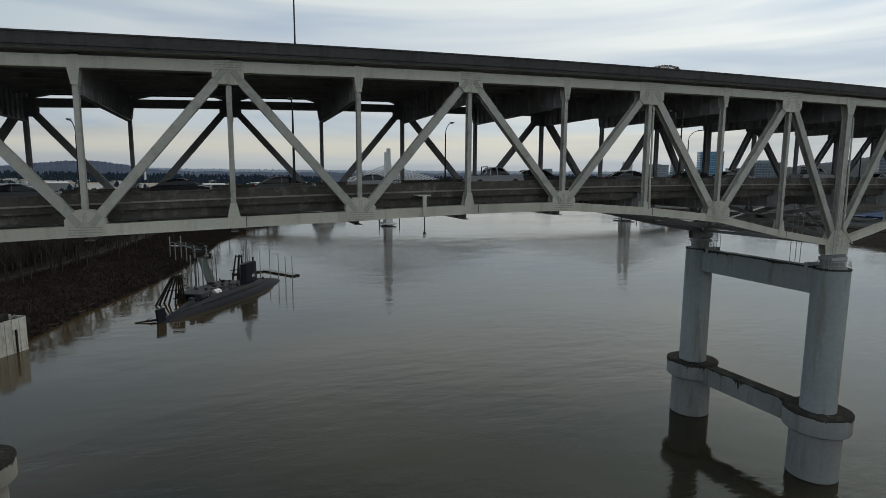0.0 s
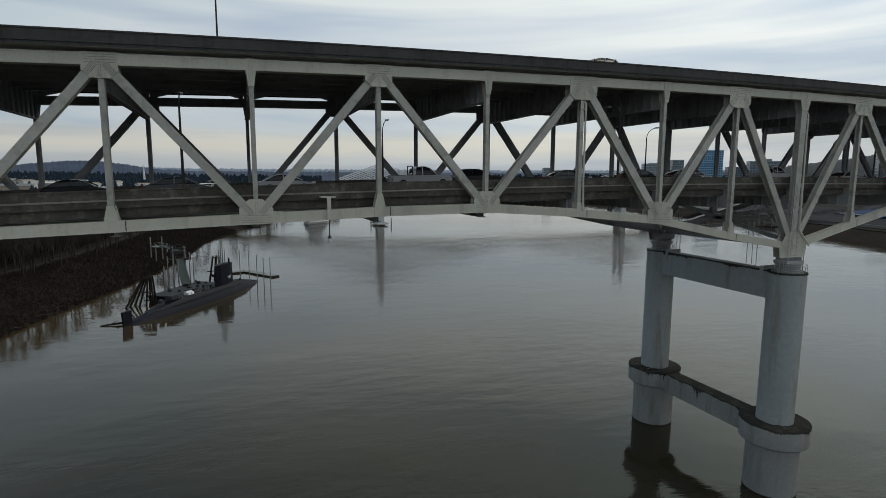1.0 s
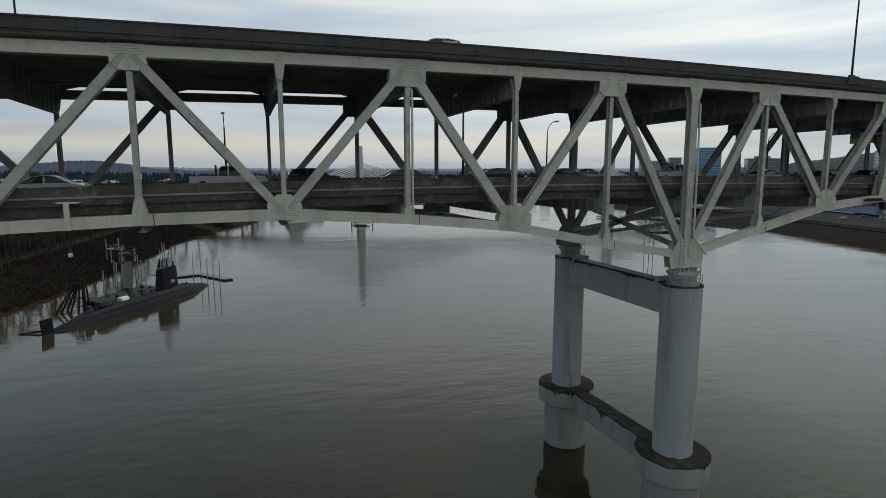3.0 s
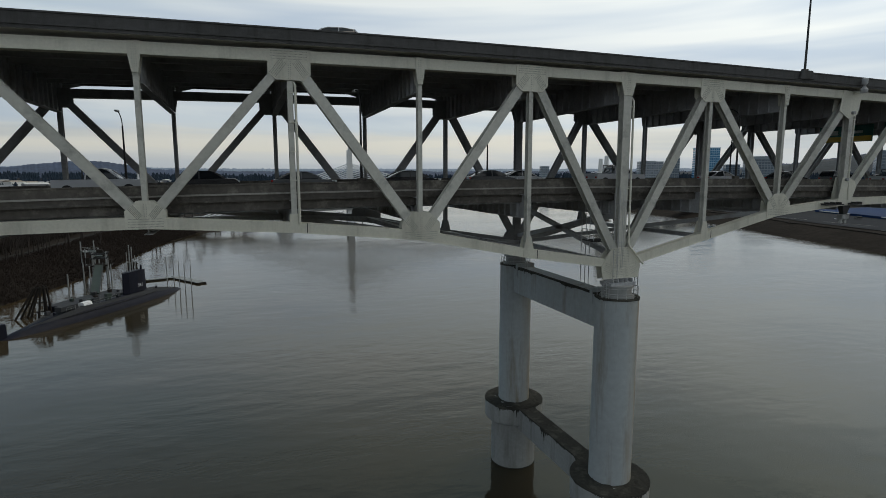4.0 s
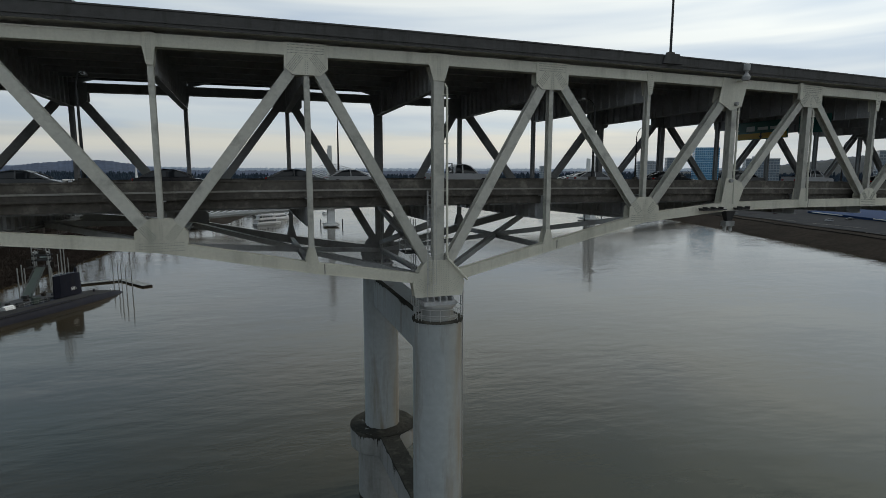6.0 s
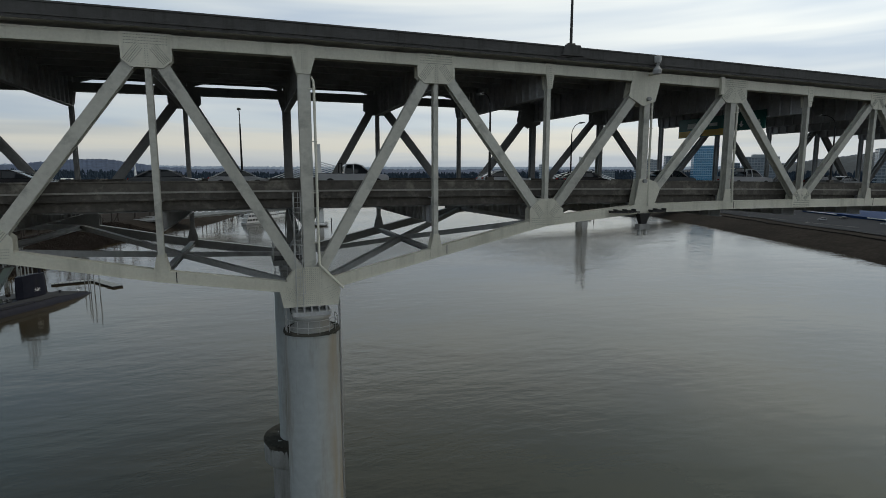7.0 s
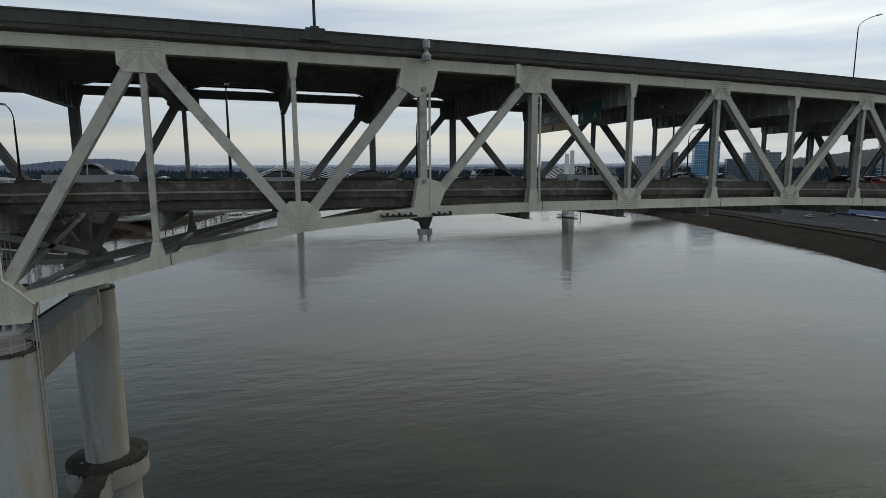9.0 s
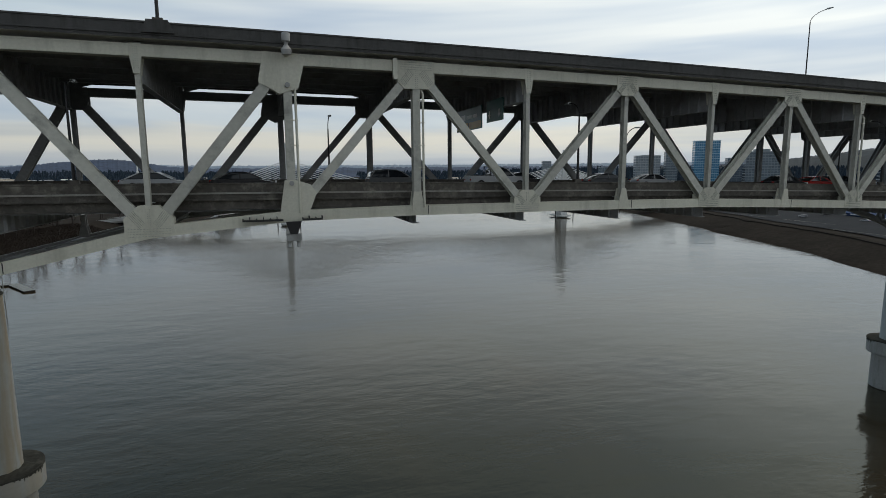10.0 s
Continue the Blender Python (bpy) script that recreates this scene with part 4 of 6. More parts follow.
# navigation lights that hang on poles from the lower parapet
for x in (-50.0,):
    z = crown(x) - 9.45
    nav = thing("navigation_light", "small navigation light hanging on a pole below bridge parapet", "navigation light", at=pose(x, -0.5, z))
    bm = bmesh.new()
    add_box(bm, -0.55, 0.55, 0.02, 1.22, -0.02, 0.06)
    part("bracket", bm, M_STEEL, nav)
    bm = bmesh.new()
    add_box(bm, -0.14, 0.14, -0.1, 0.1, -1.7, -0.02)
    part("box_arm", bm, M_STEEL, nav)
    bm = bmesh.new()
    add_tube(bm, (0, 0, -2.95), (0, 0, -1.7), 0.04, 0.04, 6)
    part("pole", bm, M_DARK, nav)
    bm = bmesh.new()
    add_lathe(bm, [(0.06, -3.4), (0.13, -3.34), (0.13, -3.16), (0.06, -3.1)], (0, 0, 0), 10)
    part("lamp", bm, M_WHITE, nav, "small white lens")
    bm = bmesh.new()
    add_lathe(bm, [(0.13, -3.1), (0.15, -3.06), (0.1, -2.9)], (0, 0, 0), 10)
    part("lamp_cap", bm, M_DARK, nav)

# overhead road signs below the upper deck, facing the traffic
M_SIGN = material("sign_green", (0.012, 0.13, 0.11), 0.4, vary=0.1)
M_SIGNTEXT = material("sign_white", (0.62, 0.7, 0.68), 0.4, vary=0.08)
M_YELLOW = material("sign_yellow", (0.62, 0.40, 0.03), 0.4, vary=0.08)
xs = 45.75
for y0, y1, z0, z1, words in ((8.9, 15.9, 40.35, 42.5, 3), (4.0, 7.6, 40.7, 42.6, 2)):
    label = "green overhead road sign with white bars and yellow lower strip" if words == 3 else "green overhead road sign with white writing bars and arrow"
    sg = thing("road_sign", label, "road sign", "signs over the lower deck", at=pose(xs, (y0 + y1) / 2, z0))
    hw, hh = (y1 - y0) / 2, z1 - z0
    bm = bmesh.new()
    add_box(bm, -0.05, 0.05, -hw, hw, 0, hh)
    panel = part("panel", bm, M_SIGN, sg)
    if words == 3:
        bm = bmesh.new()
        add_box(bm, -0.065, -0.052, -hw + 0.1, hw - 0.1, 0.08, 0.75)
        part("yellow_strip", bm, M_YELLOW, panel, "yellow exit strip")
        for y2, y3, z2, z3 in ((0.9, 2.1, 1.0, 1.6), (-0.9, 0.5, 1.1, 1.45), (-2.3, -1.2, 1.1, 1.45)):
            bm = bmesh.new()
            add_box(bm, -0.065, -0.052, y2, y3, z2, z3)
            part("writing", bm, M_SIGNTEXT, panel)
    for yy in ((0,) if words == 3 else (-hw * 0.6, hw * 0.6)):
        bm = bmesh.new()
        add_plate(bm, [(0, 0), (0.3, 0.35), (0.1, 0.35), (0.1, 0.7), (-0.1, 0.7), (-0.1, 0.35), (-0.3, 0.35)], -0.006, 0.006)
        bmesh.ops.rotate(bm, verts=bm.verts, matrix=Matrix.Rotation(radians(90), 3, "Z"))
        bmesh.ops.translate(bm, verts=bm.verts, vec=(-0.072, yy, 0.06 if words == 3 else 0.3))
        part("arrow", bm, M_DARK if words == 3 else M_SIGNTEXT, panel)
    for yy in (-hw * 0.7, hw * 0.7):
        bm = bmesh.new()
        add_box(bm, 0.06, 0.16, yy - 0.05, yy + 0.05, 0.1, crown(xs) - 1.9 - z0)
        part("hanger", bm, M_DARK, sg)

# ---- vehicles ----
PAINTS = {}


def paint(name, col):
    if name not in PAINTS:
        PAINTS[name] = material(name + "_car_paint", col, 0.25, 0.1, vary=0.05)
    return PAINTS[name]


def vehicle(kind, colour, col, x, y, z, turn, group):
    """A road vehicle from side outlines, drawn nose towards +x: body, glasshouse with roof, wheels, lamps."""
    long, high, wide = {"sedan": (4.7, 1.45, 1.8), "suv": (4.7, 1.66, 1.88), "pickup": (5.7, 1.92, 1.98), "van": (5.4, 2.15, 2.0)}[kind]
    h = long / 2
    sill, belt = 0.3, {"sedan": 0.92, "suv": 1.02, "pickup": 1.15, "van": 1.3}[kind]
    name = {"sedan": "sedan", "suv": "suv", "pickup": "pickup_truck", "van": "delivery_van"}[kind]
    words = {"sedan": "sedan car", "suv": "sport utility car", "pickup": "pickup truck with open bed", "van": "box delivery van"}[kind]
    car = thing(name, f"{colour} {words} on the bridge roadway", "car" if kind in ("sedan", "suv") else "truck", group, at=pose(x, y, z, 0, 0, turn))
    body = {"sedan": [(-h, sill), (-h, 0.8), (-h + 0.15, belt), (0.9, belt), (h - 0.5, 0.78), (h, 0.62), (h, sill)],
            "suv": [(-h, sill), (-h, 0.95), (-h + 0.1, belt), (1.0, belt), (h - 0.3, 0.98), (h, 0.75), (h, sill)],
            "pickup": [(-h, 0.45), (-h, belt), (-0.55, belt), (-0.5, belt), (1.25, belt), (h - 0.2, 1.08), (h, 0.9), (h, 0.45)],
            "van": [(-h, 0.4), (-h, belt), (1.5, belt), (h - 0.3, 1.2), (h, 0.9), (h, 0.4)]}[kind]
    cabin = {"sedan": [(-1.95, belt), (-1.5, 1.18), (-1.05, 1.36), (-0.4, 1.45), (0.2, 1.42), (0.55, 1.30), (1.3, belt)],
             "suv": [(-2.25, belt), (-2.1, 1.38), (-1.8, 1.58), (-1.0, 1.66), (0.1, 1.63), (0.5, 1.50), (1.25, belt)],
             "pickup": [(-0.78, belt), (-0.7, 1.7), (-0.5, 1.88), (0.25, 1.92), (0.65, 1.80), (1.4, belt)],
             "van": [(-1.5, belt), (-1.4, 2.0), (-1.3, high), (0.8, high), (1.05, 2.0), (1.7, belt)]}[kind]
    m = paint(colour, col)
    bm = bmesh.new()
    w2 = wide / 2
    add_hull(bm, [(a, -w2, b) for a, b in body], [(a, w2, b) for a, b in body])
    bmesh.ops.bevel(bm, geom=list(bm.edges), offset=0.12, segments=3, affect="EDGES", clamp_overlap=True)
    bodyob = smooth(part("body", bm, m, car))
    # tapered glasshouse with the roof as its own panel
    inset = 0.22 if kind != "van" else 0.05
    low = [(a, b) for a, b in cabin]
    bm = bmesh.new()
    def half(b):
        return w2 - 0.06 - (inset - 0.06) * (b - belt) / (high - belt)

    add_hull(bm, [Vector((a, -half(b), b)) for a, b in low], [Vector((a, half(b), b)) for a, b in low])
    bmesh.ops.bevel(bm, geom=list(bm.edges), offset=0.04, segments=1, affect="EDGES", clamp_overlap=True)
    smooth(part("glasshouse" if kind != "van" else "cargo_box", bm, M_GLASS if kind != "van" else m, bodyob, "dark glass" if kind != "van" else ""))
    # curved roof panel over the upper points
    up = [(a, b) for a, b in low if b > belt + 0.62 * (high - belt)]
    bm = bmesh.new()
    for (a0, b0), (a1, b1) in zip(up, up[1:]):
        add_hull(bm, [(a0, -half(b0) - 0.015, b0 - 0.05), (a0, half(b0) + 0.015, b0 - 0.05), (a0, half(b0) - 0.06, b0 + 0.03), (a0, -half(b0) + 0.06, b0 + 0.03)],
                 [(a1, -half(b1) - 0.015, b1 - 0.05), (a1, half(b1) + 0.015, b1 - 0.05), (a1, half(b1) - 0.06, b1 + 0.03), (a1, -half(b1) + 0.06, b1 + 0.03)])
    smooth(part("roof", bm, m, bodyob))
    # pillars
    for s in (-1, 1):
        for (a0, b0), (a1, b1) in ((low[0], up[0]), (low[-1], up[-1])):
            bm = bmesh.new()
            add_bar(bm, (a0, s * half(b0), b0), (a1, s * half(b1), b1), 0.09, 0.05, (0, 1, 0))
            part("pillar", bm, m, bodyob)
        if kind != "van":
            bm = bmesh.new()
            mid = (up[0][0] + up[-1][0]) / 2
            add_bar(bm, (mid, s * (half(belt) + 0.01), belt), (mid, s * (half(high) + 0.01), high - 0.03), 0.09, 0.04, (0, 1, 0))
            part("pillar", bm, m, bodyob)
    if kind == "pickup":
        bm = bmesh.new()
        add_box(bm, -h + 0.15, -0.85, -w2 + 0.15, w2 - 0.15, belt + 0.002, belt + 0.03)
        part("bed_liner", bm, M_DARK, bodyob, "dark truck bed")
        bm = bmesh.new()
        add_pipe(bm, [(-0.95, -0.8, belt), (-0.95, -0.72, high + 0.05), (-0.95, 0.72, high + 0.05), (-0.95, 0.8, belt)], 0.05, 6)
        part("headache_rack", bm, M_DARK, bodyob)
    r = 0.33 if kind in ("sedan", "suv") else 0.39
    for wx in (-h + 0.95, h - 0.95):
        for s in (-1, 1):
            bm = bmesh.new()
            add_tube(bm, (wx, s * (w2 - 0.22), r), (wx, s * (w2 + 0.01), r), r, r, 18)
            tyre = part("wheel", bm, M_TYRE, car, "black tyre")
            bm = bmesh.new()
            add_tube(bm, (wx, s * (w2 + 0.005), r), (wx, s * (w2 + 0.025), r), r * 0.62, r * 0.58, 14)
            part("rim", bm, M_RIM, tyre)
    for s in (-1, 1):
        bm = bmesh.new()
        add_box(bm, h - 0.12, h + 0.02, s * (w2 - 0.3) - 0.18, s * (w2 - 0.3) + 0.18, 0.66, 0.8)
        part("headlight", bm, M_WHITE, car)
        bm = bmesh.new()
        add_box(bm, -h - 0.015, -h + 0.1, s * (w2 - 0.25) - 0.12, s * (w2 - 0.25) + 0.12, 0.72, 0.86)
        part("tail_light", bm, paint("red", (0.35, 0.015, 0.012)), car)
    return car


GREY, SILVER, BLACK, RED, BLUE = ("dark grey", (0.09, 0.095, 0.10)), ("silver", (0.42, 0.43, 0.45)), ("black", (0.012, 0.012, 0.014)), ("red", (0.35, 0.015, 0.012)), ("dark blue", (0.015, 0.03, 0.08))
LOW = [("sedan", GREY, -79, 6.4), ("sedan", BLACK, -68.5, 9.6), ("sedan", GREY, -60.5, 3.6), ("sedan", SILVER, -52.5, 6.4), ("pickup", SILVER, -40.5, 6.4), ("suv", BLACK, -33.5, 9.6), ("sedan", GREY, -26.5, 3.6),
       ("sedan", BLACK, -18, 3.6), ("sedan", GREY, -9.5, 6.4), ("sedan", SILVER, -4.5, 10), ("pickup", SILVER, 4.2, 6.4), ("sedan", SILVER, 17.8, 6.4), ("sedan", BLACK, 24.3, 3.6), ("suv", GREY, 36.5, 6.4),
       ("pickup", SILVER, 46.2, 6.4), ("sedan", GREY, 58, 6.4), ("sedan", SILVER, 66, 9.6), ("sedan", BLACK, 50.5, 10), ("sedan", RED, 86, 6.4), ("suv", GREY, 94, 9.6), ("sedan", BLACK, 78, 3.6), ("sedan", GREY, 110, 6.4)]
for kind, (cname, col), x, y in LOW:
    slope = math.degrees(math.atan((crown(x + 1) - crown(x - 1)) / 2))
    v = vehicle(kind, cname, col, x, y, crown(x) - 9.105, 0, "traffic on the lower deck")
    v.rotation_euler[1] = -radians(slope)

for kind, (cname, col), x in (("suv", SILVER, -24.5),):
    slope = math.degrees(math.atan((crown(x + 1) - crown(x - 1)) / 2))
    v = vehicle(kind, cname, col, x, 2.6, crown(x) + 0.985, 180, "traffic on the upper deck")
    v.rotation_euler[1] = radians(slope)

# ---- the moored submarine, its berth and the east bank ----
M_HULL = material("navy_black_hull", (0.014, 0.015, 0.023), 0.5, vary=0.3, grain=0.8, stain=(0.03, 0.028, 0.028), stain_amount=0.5, stain_scale=0.3, streak=True)
M_HULL.node_tree.nodes["Principled BSDF"].inputs["Specular IOR Level"].default_value = 0.08
M_DECKSUB = material("worn_deck_grey", (0.032, 0.034, 0.038), 0.85, vary=0.3, grain=1.0)
M_TIMBER = material("tarred_timber", (0.028, 0.024, 0.021), 0.9, vary=0.35, grain=2.0)
M_PILEPALE = material("pale_steel_pile", (0.25, 0.26, 0.255), 0.6, 0.1, vary=0.15, stain=(0.16, 0.12, 0.08), stain_amount=0.6, stain_scale=0.6)
M_THICKET = material("thicket_twigs", (0.050, 0.042, 0.037), 0.95, vary=0.3, grain=0.3)
M_GREEN = material("dull_green_ramp", (0.035, 0.05, 0.043), 0.7, vary=0.2)


def submarine(x, y, turn):
    sub = thing("submarine", "black retired submarine moored beside the bank with white hull number", "submarine", at=pose(x, y, 0, 0, 0, turn))
    n, rings = 20, []
    bm = bmesh.new()
    for i in range(33):
        u = -32.0 + 64.0 * i / 32
        a = abs(u) / 32.0
        r = 4.25 * max(0.03, (1 - a ** (2.6 if u > 0 else 2.1))) ** 0.6
        zc = -1.4 - (0.2 * a ** 3 if u < 0 else 0.2 * a ** 3)
        rings.append([bm.verts.new((u, r * math.cos(2 * math.pi * j / n), zc + r * 0.98 * math.sin(2 * math.pi * j / n))) for j in range(n)])
    for a, b in zip(rings, rings[1:]):
        for j in range(n):
            bm.faces.new((a[j], b[j], b[(j + 1) % n], a[(j + 1) % n]))
    bm.faces.new(rings[0][::-1])
    bm.faces.new(rings[-1])
    bmesh.ops.recalc_face_normals(bm, faces=list(bm.faces))
    smooth(part("hull", bm, M_HULL, sub), 60)
    # flat casing deck with tapered ends
    bm = bmesh.new()
    top_o = [(-24, 0.5), (-18, 1.4), (-12, 1.8), (-4, 2.0), (12, 2.0), (20, 1.6), (28.0, 0.4)]
    out = [(u, -w) for u, w in top_o] + [(u, w) for u, w in reversed(top_o)]
    def dz(u):
        return float(np.interp(u, [-24, -18, -12, 12, 20, 28], [0.95, 2.15, 2.9, 2.9, 2.3, 0.6]))
    add_hull(bm, [(u, w * 1.25, min(1.2, dz(u) - 1.2)) for u, w in out], [(u, w, dz(u)) for u, w in out])
    deck = part("casing", bm, M_DECKSUB, sub, "grey worn casing deck")
    bm = bmesh.new()
    sec = [(-4.4, 0.25), (-3.2, 1.1), (0.5, 1.3), (2.9, 1.05), (4.0, 0.3)]
    out = [(u, -w) for u, w in sec] + [(u, w) for u, w in reversed(sec)]
    add_hull(bm, [(u, w, 2.8) for u, w in out], [(u * 0.94, w * 0.9, 9.0 - 0.06 * abs(u)) for u, w in out])
    bmesh.ops.translate(bm, verts=bm.verts, vec=(10.8, 0, 0))
    sail = smooth(part("sail", bm, M_HULL, sub, "tall black sail"), 30)
    for u, h, r in ((8.6, 5.6, 0.13), (9.6, 7.4, 0.17), (10.5, 6.8, 0.16), (11.6, 4.2, 0.13), (13.6, 1.2, 0.3)):
        bm = bmesh.new()
        add_tube(bm, (u, 0.1, 8.6), (u, 0.1, 9.0 + h), r, r * 0.8, 8)
        part("mast", bm, M_PILEPALE if r < 0.25 else M_HULL, sail)
    fd = bpy.data.curves.new("hull_number", "FONT")
    fd.body, fd.size, fd.extrude, fd.align_x = "581", 1.25, 0.01, "CENTER"
    num = new("hull_number", fd)
    num.parent = sail
    num["label"] = "white painted hull number"
    fd.materials.append(M_WHITE)
    num.matrix_basis = pose(11.5, -1.26, 4.3, 90, 0, 0)
    # long slot along each edge of the casing, and a low locker row on the deck
    for s in (-1, 1):
        for u in range(-15, 19, 3):
            bm = bmesh.new()

            def flank(v):
                r = 4.25 * (1 - (abs(v) / 32) ** 2.3) ** 0.58
                return s * math.sqrt(max(0.6, r * r - 3.1 ** 2))
            add_bar(bm, (u, flank(u), 1.75), (u + 2.6, flank(u + 2.6), 1.75), 0.2, 0.16)
            part("flood_slot", bm, M_TYRE, sub, "black flood slot along the casing")
    for u, v, a, h in ((-2.4, 0.6, 0.9, 0.9), (0.6, -0.4, 0.6, 1.5), (2.2, 0.7, 0.7, 1.1), (4.2, -0.3, 0.5, 0.8), (-16.5, 0.3, 0.6, 0.7)):
        bm = bmesh.new()
        add_box(bm, u - a, u + a, v - 0.45, v + 0.45, 2.7, 2.9 + h)
        bmesh.ops.bevel(bm, geom=list(bm.edges), offset=0.08, segments=2, affect="EDGES")
        part("deck_locker", bm, M_GREEN if h > 1 else M_DECKSUB, sub)
    # stern rudder and planes
    bm = bmesh.new()
    add_hull(bm, [(-29.4, -0.22, -1), (-26.8, -0.3, -1), (-26.8, 0.3, -1), (-29.4, 0.22, -1)][::-1], [(-29.8, -0.3, 3.5), (-27.2, -0.4, 3.5), (-27.2, 0.4, 3.5), (-29.8, 0.3, 3.5)][::-1])
    part("rudder", bm, M_HULL, sub, "upright black stern rudder")
    # railing stanchions, hatch covers and a white awning on the deck
    for i in range(14):
        u = -13 + i * 1.25
        bm = bmesh.new()
        add_tube(bm, (u, -1.5, dz(u) - 0.4), (u, -1.5, dz(u) + 0.9), 0.035, 0.03, 5)
        part("stanchion", bm, M_PILEPALE, deck)
    for h in (3.25, 3.78):
        bm = bmesh.new()
        add_tube(bm, (-13, -1.5, h), (3.4, -1.5, h), 0.02, 0.02, 4)
        part("deck_rail", bm, M_PILEPALE, deck)
    bm = bmesh.new()
    pts = [(-1.9, 0), (-1.5, 0.9), (-0.6, 1.4), (0.6, 1.4), (1.5, 0.9), (1.9, 0)]
    add_hull(bm, [(-7.4, p * 0.55, 2.9 + q * 0.6) for p, q in pts], [(-4.9, p * 0.55, 2.9 + q * 0.6) for p, q in pts])
    part("awning", bm, M_WHITE, sub, "small white arched hatch cover")
    bm = bmesh.new()
    add_box(bm, -14.0, -9.2, -1.0, 1.0, 2.9, 4.0)
    part("hatch_house", bm, M_DECKSUB, sub)
    for u in (-15, 19, 25):
        bm = bmesh.new()
        add_tube(bm, (u, 0, dz(u) - 0.2), (u, 0, dz(u) + 0.5), 0.3, 0.22, 10)
        part("bollard", bm, M_WHITE if u == 25 else M_HULL, sub)
    return sub


submarine(-67.3, 126.2, 57.6)


def pile(x, y, tall, r, mat, label, group, lean=(0, 0)):
    bm = bmesh.new()
    add_tube(bm, (0, 0, -5), (lean[0], lean[1], tall), r, r * 0.95, 10)
    p = smooth(part("mooring_post", bm, mat))
    p.location = (x, y, 0)
    return tagged(p, label, "pile", group)


for i, (x, y, h) in enumerate(((-47.6, 144.5, 11.5), (-49.6, 147.0, 11), (-51.6, 151.0, 11.5), (-54.0, 158.5, 11.8), (-57.0, 166.0, 11.0))):
    pile(x, y, h - 2.6, 0.13, M_PILEPALE, "slender pale mooring pile beside the floating dock", "berth piles")
for x, y, h in ((-78.2, 137.0, 8.6), (-76.6, 146.5, 9.3), (-75.4, 148.0, 9.0), (-73.0, 160.0, 9.6), (-71.6, 156.5, 8.2), (-79.6, 158.5, 8.6)):
    pile(x, y, h, 0.18, M_PILEPALE, "pale steel pile at the gangway", "gangway piles")


def dolphin(x, y, tall, turn, rake=1.25):
    """A timber pile cluster: raking piles in front, upright ones behind, with cap and braces."""
    d = thing("pile_dolphin", "dark tarred timber pile dolphin with raking legs in water", "dolphin", "pile dolphins", at=pose(x, y, 0, 0, 0, turn))
    for foot, fy, head, hy in ((-5.2, -1.4, -0.9, -0.7), (-4.3, 0.4, -0.6, 0.1), (-3.2, 1.6, -0.2, 0.9), (-2.2, -1.6, 0.1, -0.6)):
        bm = bmesh.new()
        add_tube(bm, (foot * rake, fy, -2), (head, hy, tall), 0.27, 0.22, 8)
        part("raking_leg", bm, M_TIMBER, d)
    for foot, fy, head, hy in ((-0.7, -1.2, 0.3, -0.8), (0.5, 0.9, 0.7, 0.6), (1.3, -0.9, 1.0, -0.5), (2.1, 0.5, 1.4, 0.3)):
        bm = bmesh.new()
        add_tube(bm, (foot, fy, -2), (head, hy, tall + 0.15), 0.26, 0.22, 8)
        part("upright_leg", bm, M_TIMBER, d)
    for h, a, b in ((0.97, -1.1, 1.7), (0.5, -2.9, 1.9), (0.2, -1.0, 2.1)):
        bm = bmesh.new()
        add_box(bm, a, b, -1.15, -0.95, tall * h - 0.16, tall * h + 0.12)
        part("cross_timber", bm, M_TIMBER, d)
    return d


dolphin(-80.9, 123.6, 7.8, 8)
dolphin(-64.6, 149.6, 9.2, 20, 0.55)
bm = bmesh.new()
add_tube(bm, (-88.3, 103.6, 0.1), (-83.6, 103.6, 0.45), 0.14, 0.3, 8)
add_tube(bm, (-86.2, 103.6, 0.3), (-84.8, 104.5, 0.9), 0.12, 0.08, 6)
add_tube(bm, (-85.1, 103.5, 0.3), (-84.4, 102.6, 0.8), 0.1, 0.06, 6)
for i in range(12):
    r2 = random.Random(70 + i)
    y = 104 + i * 2.6 + r2.uniform(-2.5, 2.5)
    x = along(EAST, y) - 1.6 + r2.uniform(-1.4, 0.6)
    a, L = r2.uniform(0, 3.14), r2.uniform(0.6, 2.4)
    stick = bmesh.new()
    z = max(0.1, land(x, y)) + 0.15
    add_tube(stick, (x, y, z), (x + L * math.cos(a), y + L * math.sin(a), z + 0.15), 0.11, 0.06, 6)
    tagged(part("driftwood_stick", stick, M_PARAPET), "grey driftwood stick at the foot of the bank", "driftwood", "driftwood on the bank")
tagged(part("driftwood_log", bm, M_TIMBER), "dark driftwood log caught at the submarine's stern", "driftwood")

# floating dock in two sections with cross slats
for (x0, y0), (x1, y1), wide in (((-66.5, 166.5), (-55.5, 170.0), 2.6), ((-55.0, 170.2), (-45.2, 155.5), 2.8)):
    a, b = Vector((x0, y0, 0)), Vector((x1, y1, 0))
    dk = thing("floating_dock", "grey timber floating dock section on the water", "dock", "floating dock sections", at=Matrix.Translation((a + b) / 2) @ pose(0, 0, 0, 0, 0, math.degrees(math.atan2(y1 - y0, x1 - x0))))
    L = (b - a).length / 2
    bm = bmesh.new()
    add_box(bm, -L, L, -wide / 2, wide / 2, -0.3, 0.45)
    part("float", bm, M_TIMBER, dk)
    for i in range(int(L * 2)):
        bm = bmesh.new()
        u = -L + 0.5 + i
        add_box(bm, u - 0.42, u + 0.42, -wide / 2 - 0.06, wide / 2 + 0.06, 0.452, 0.52)
        part("plank", bm, M_PILEPALE, dk)

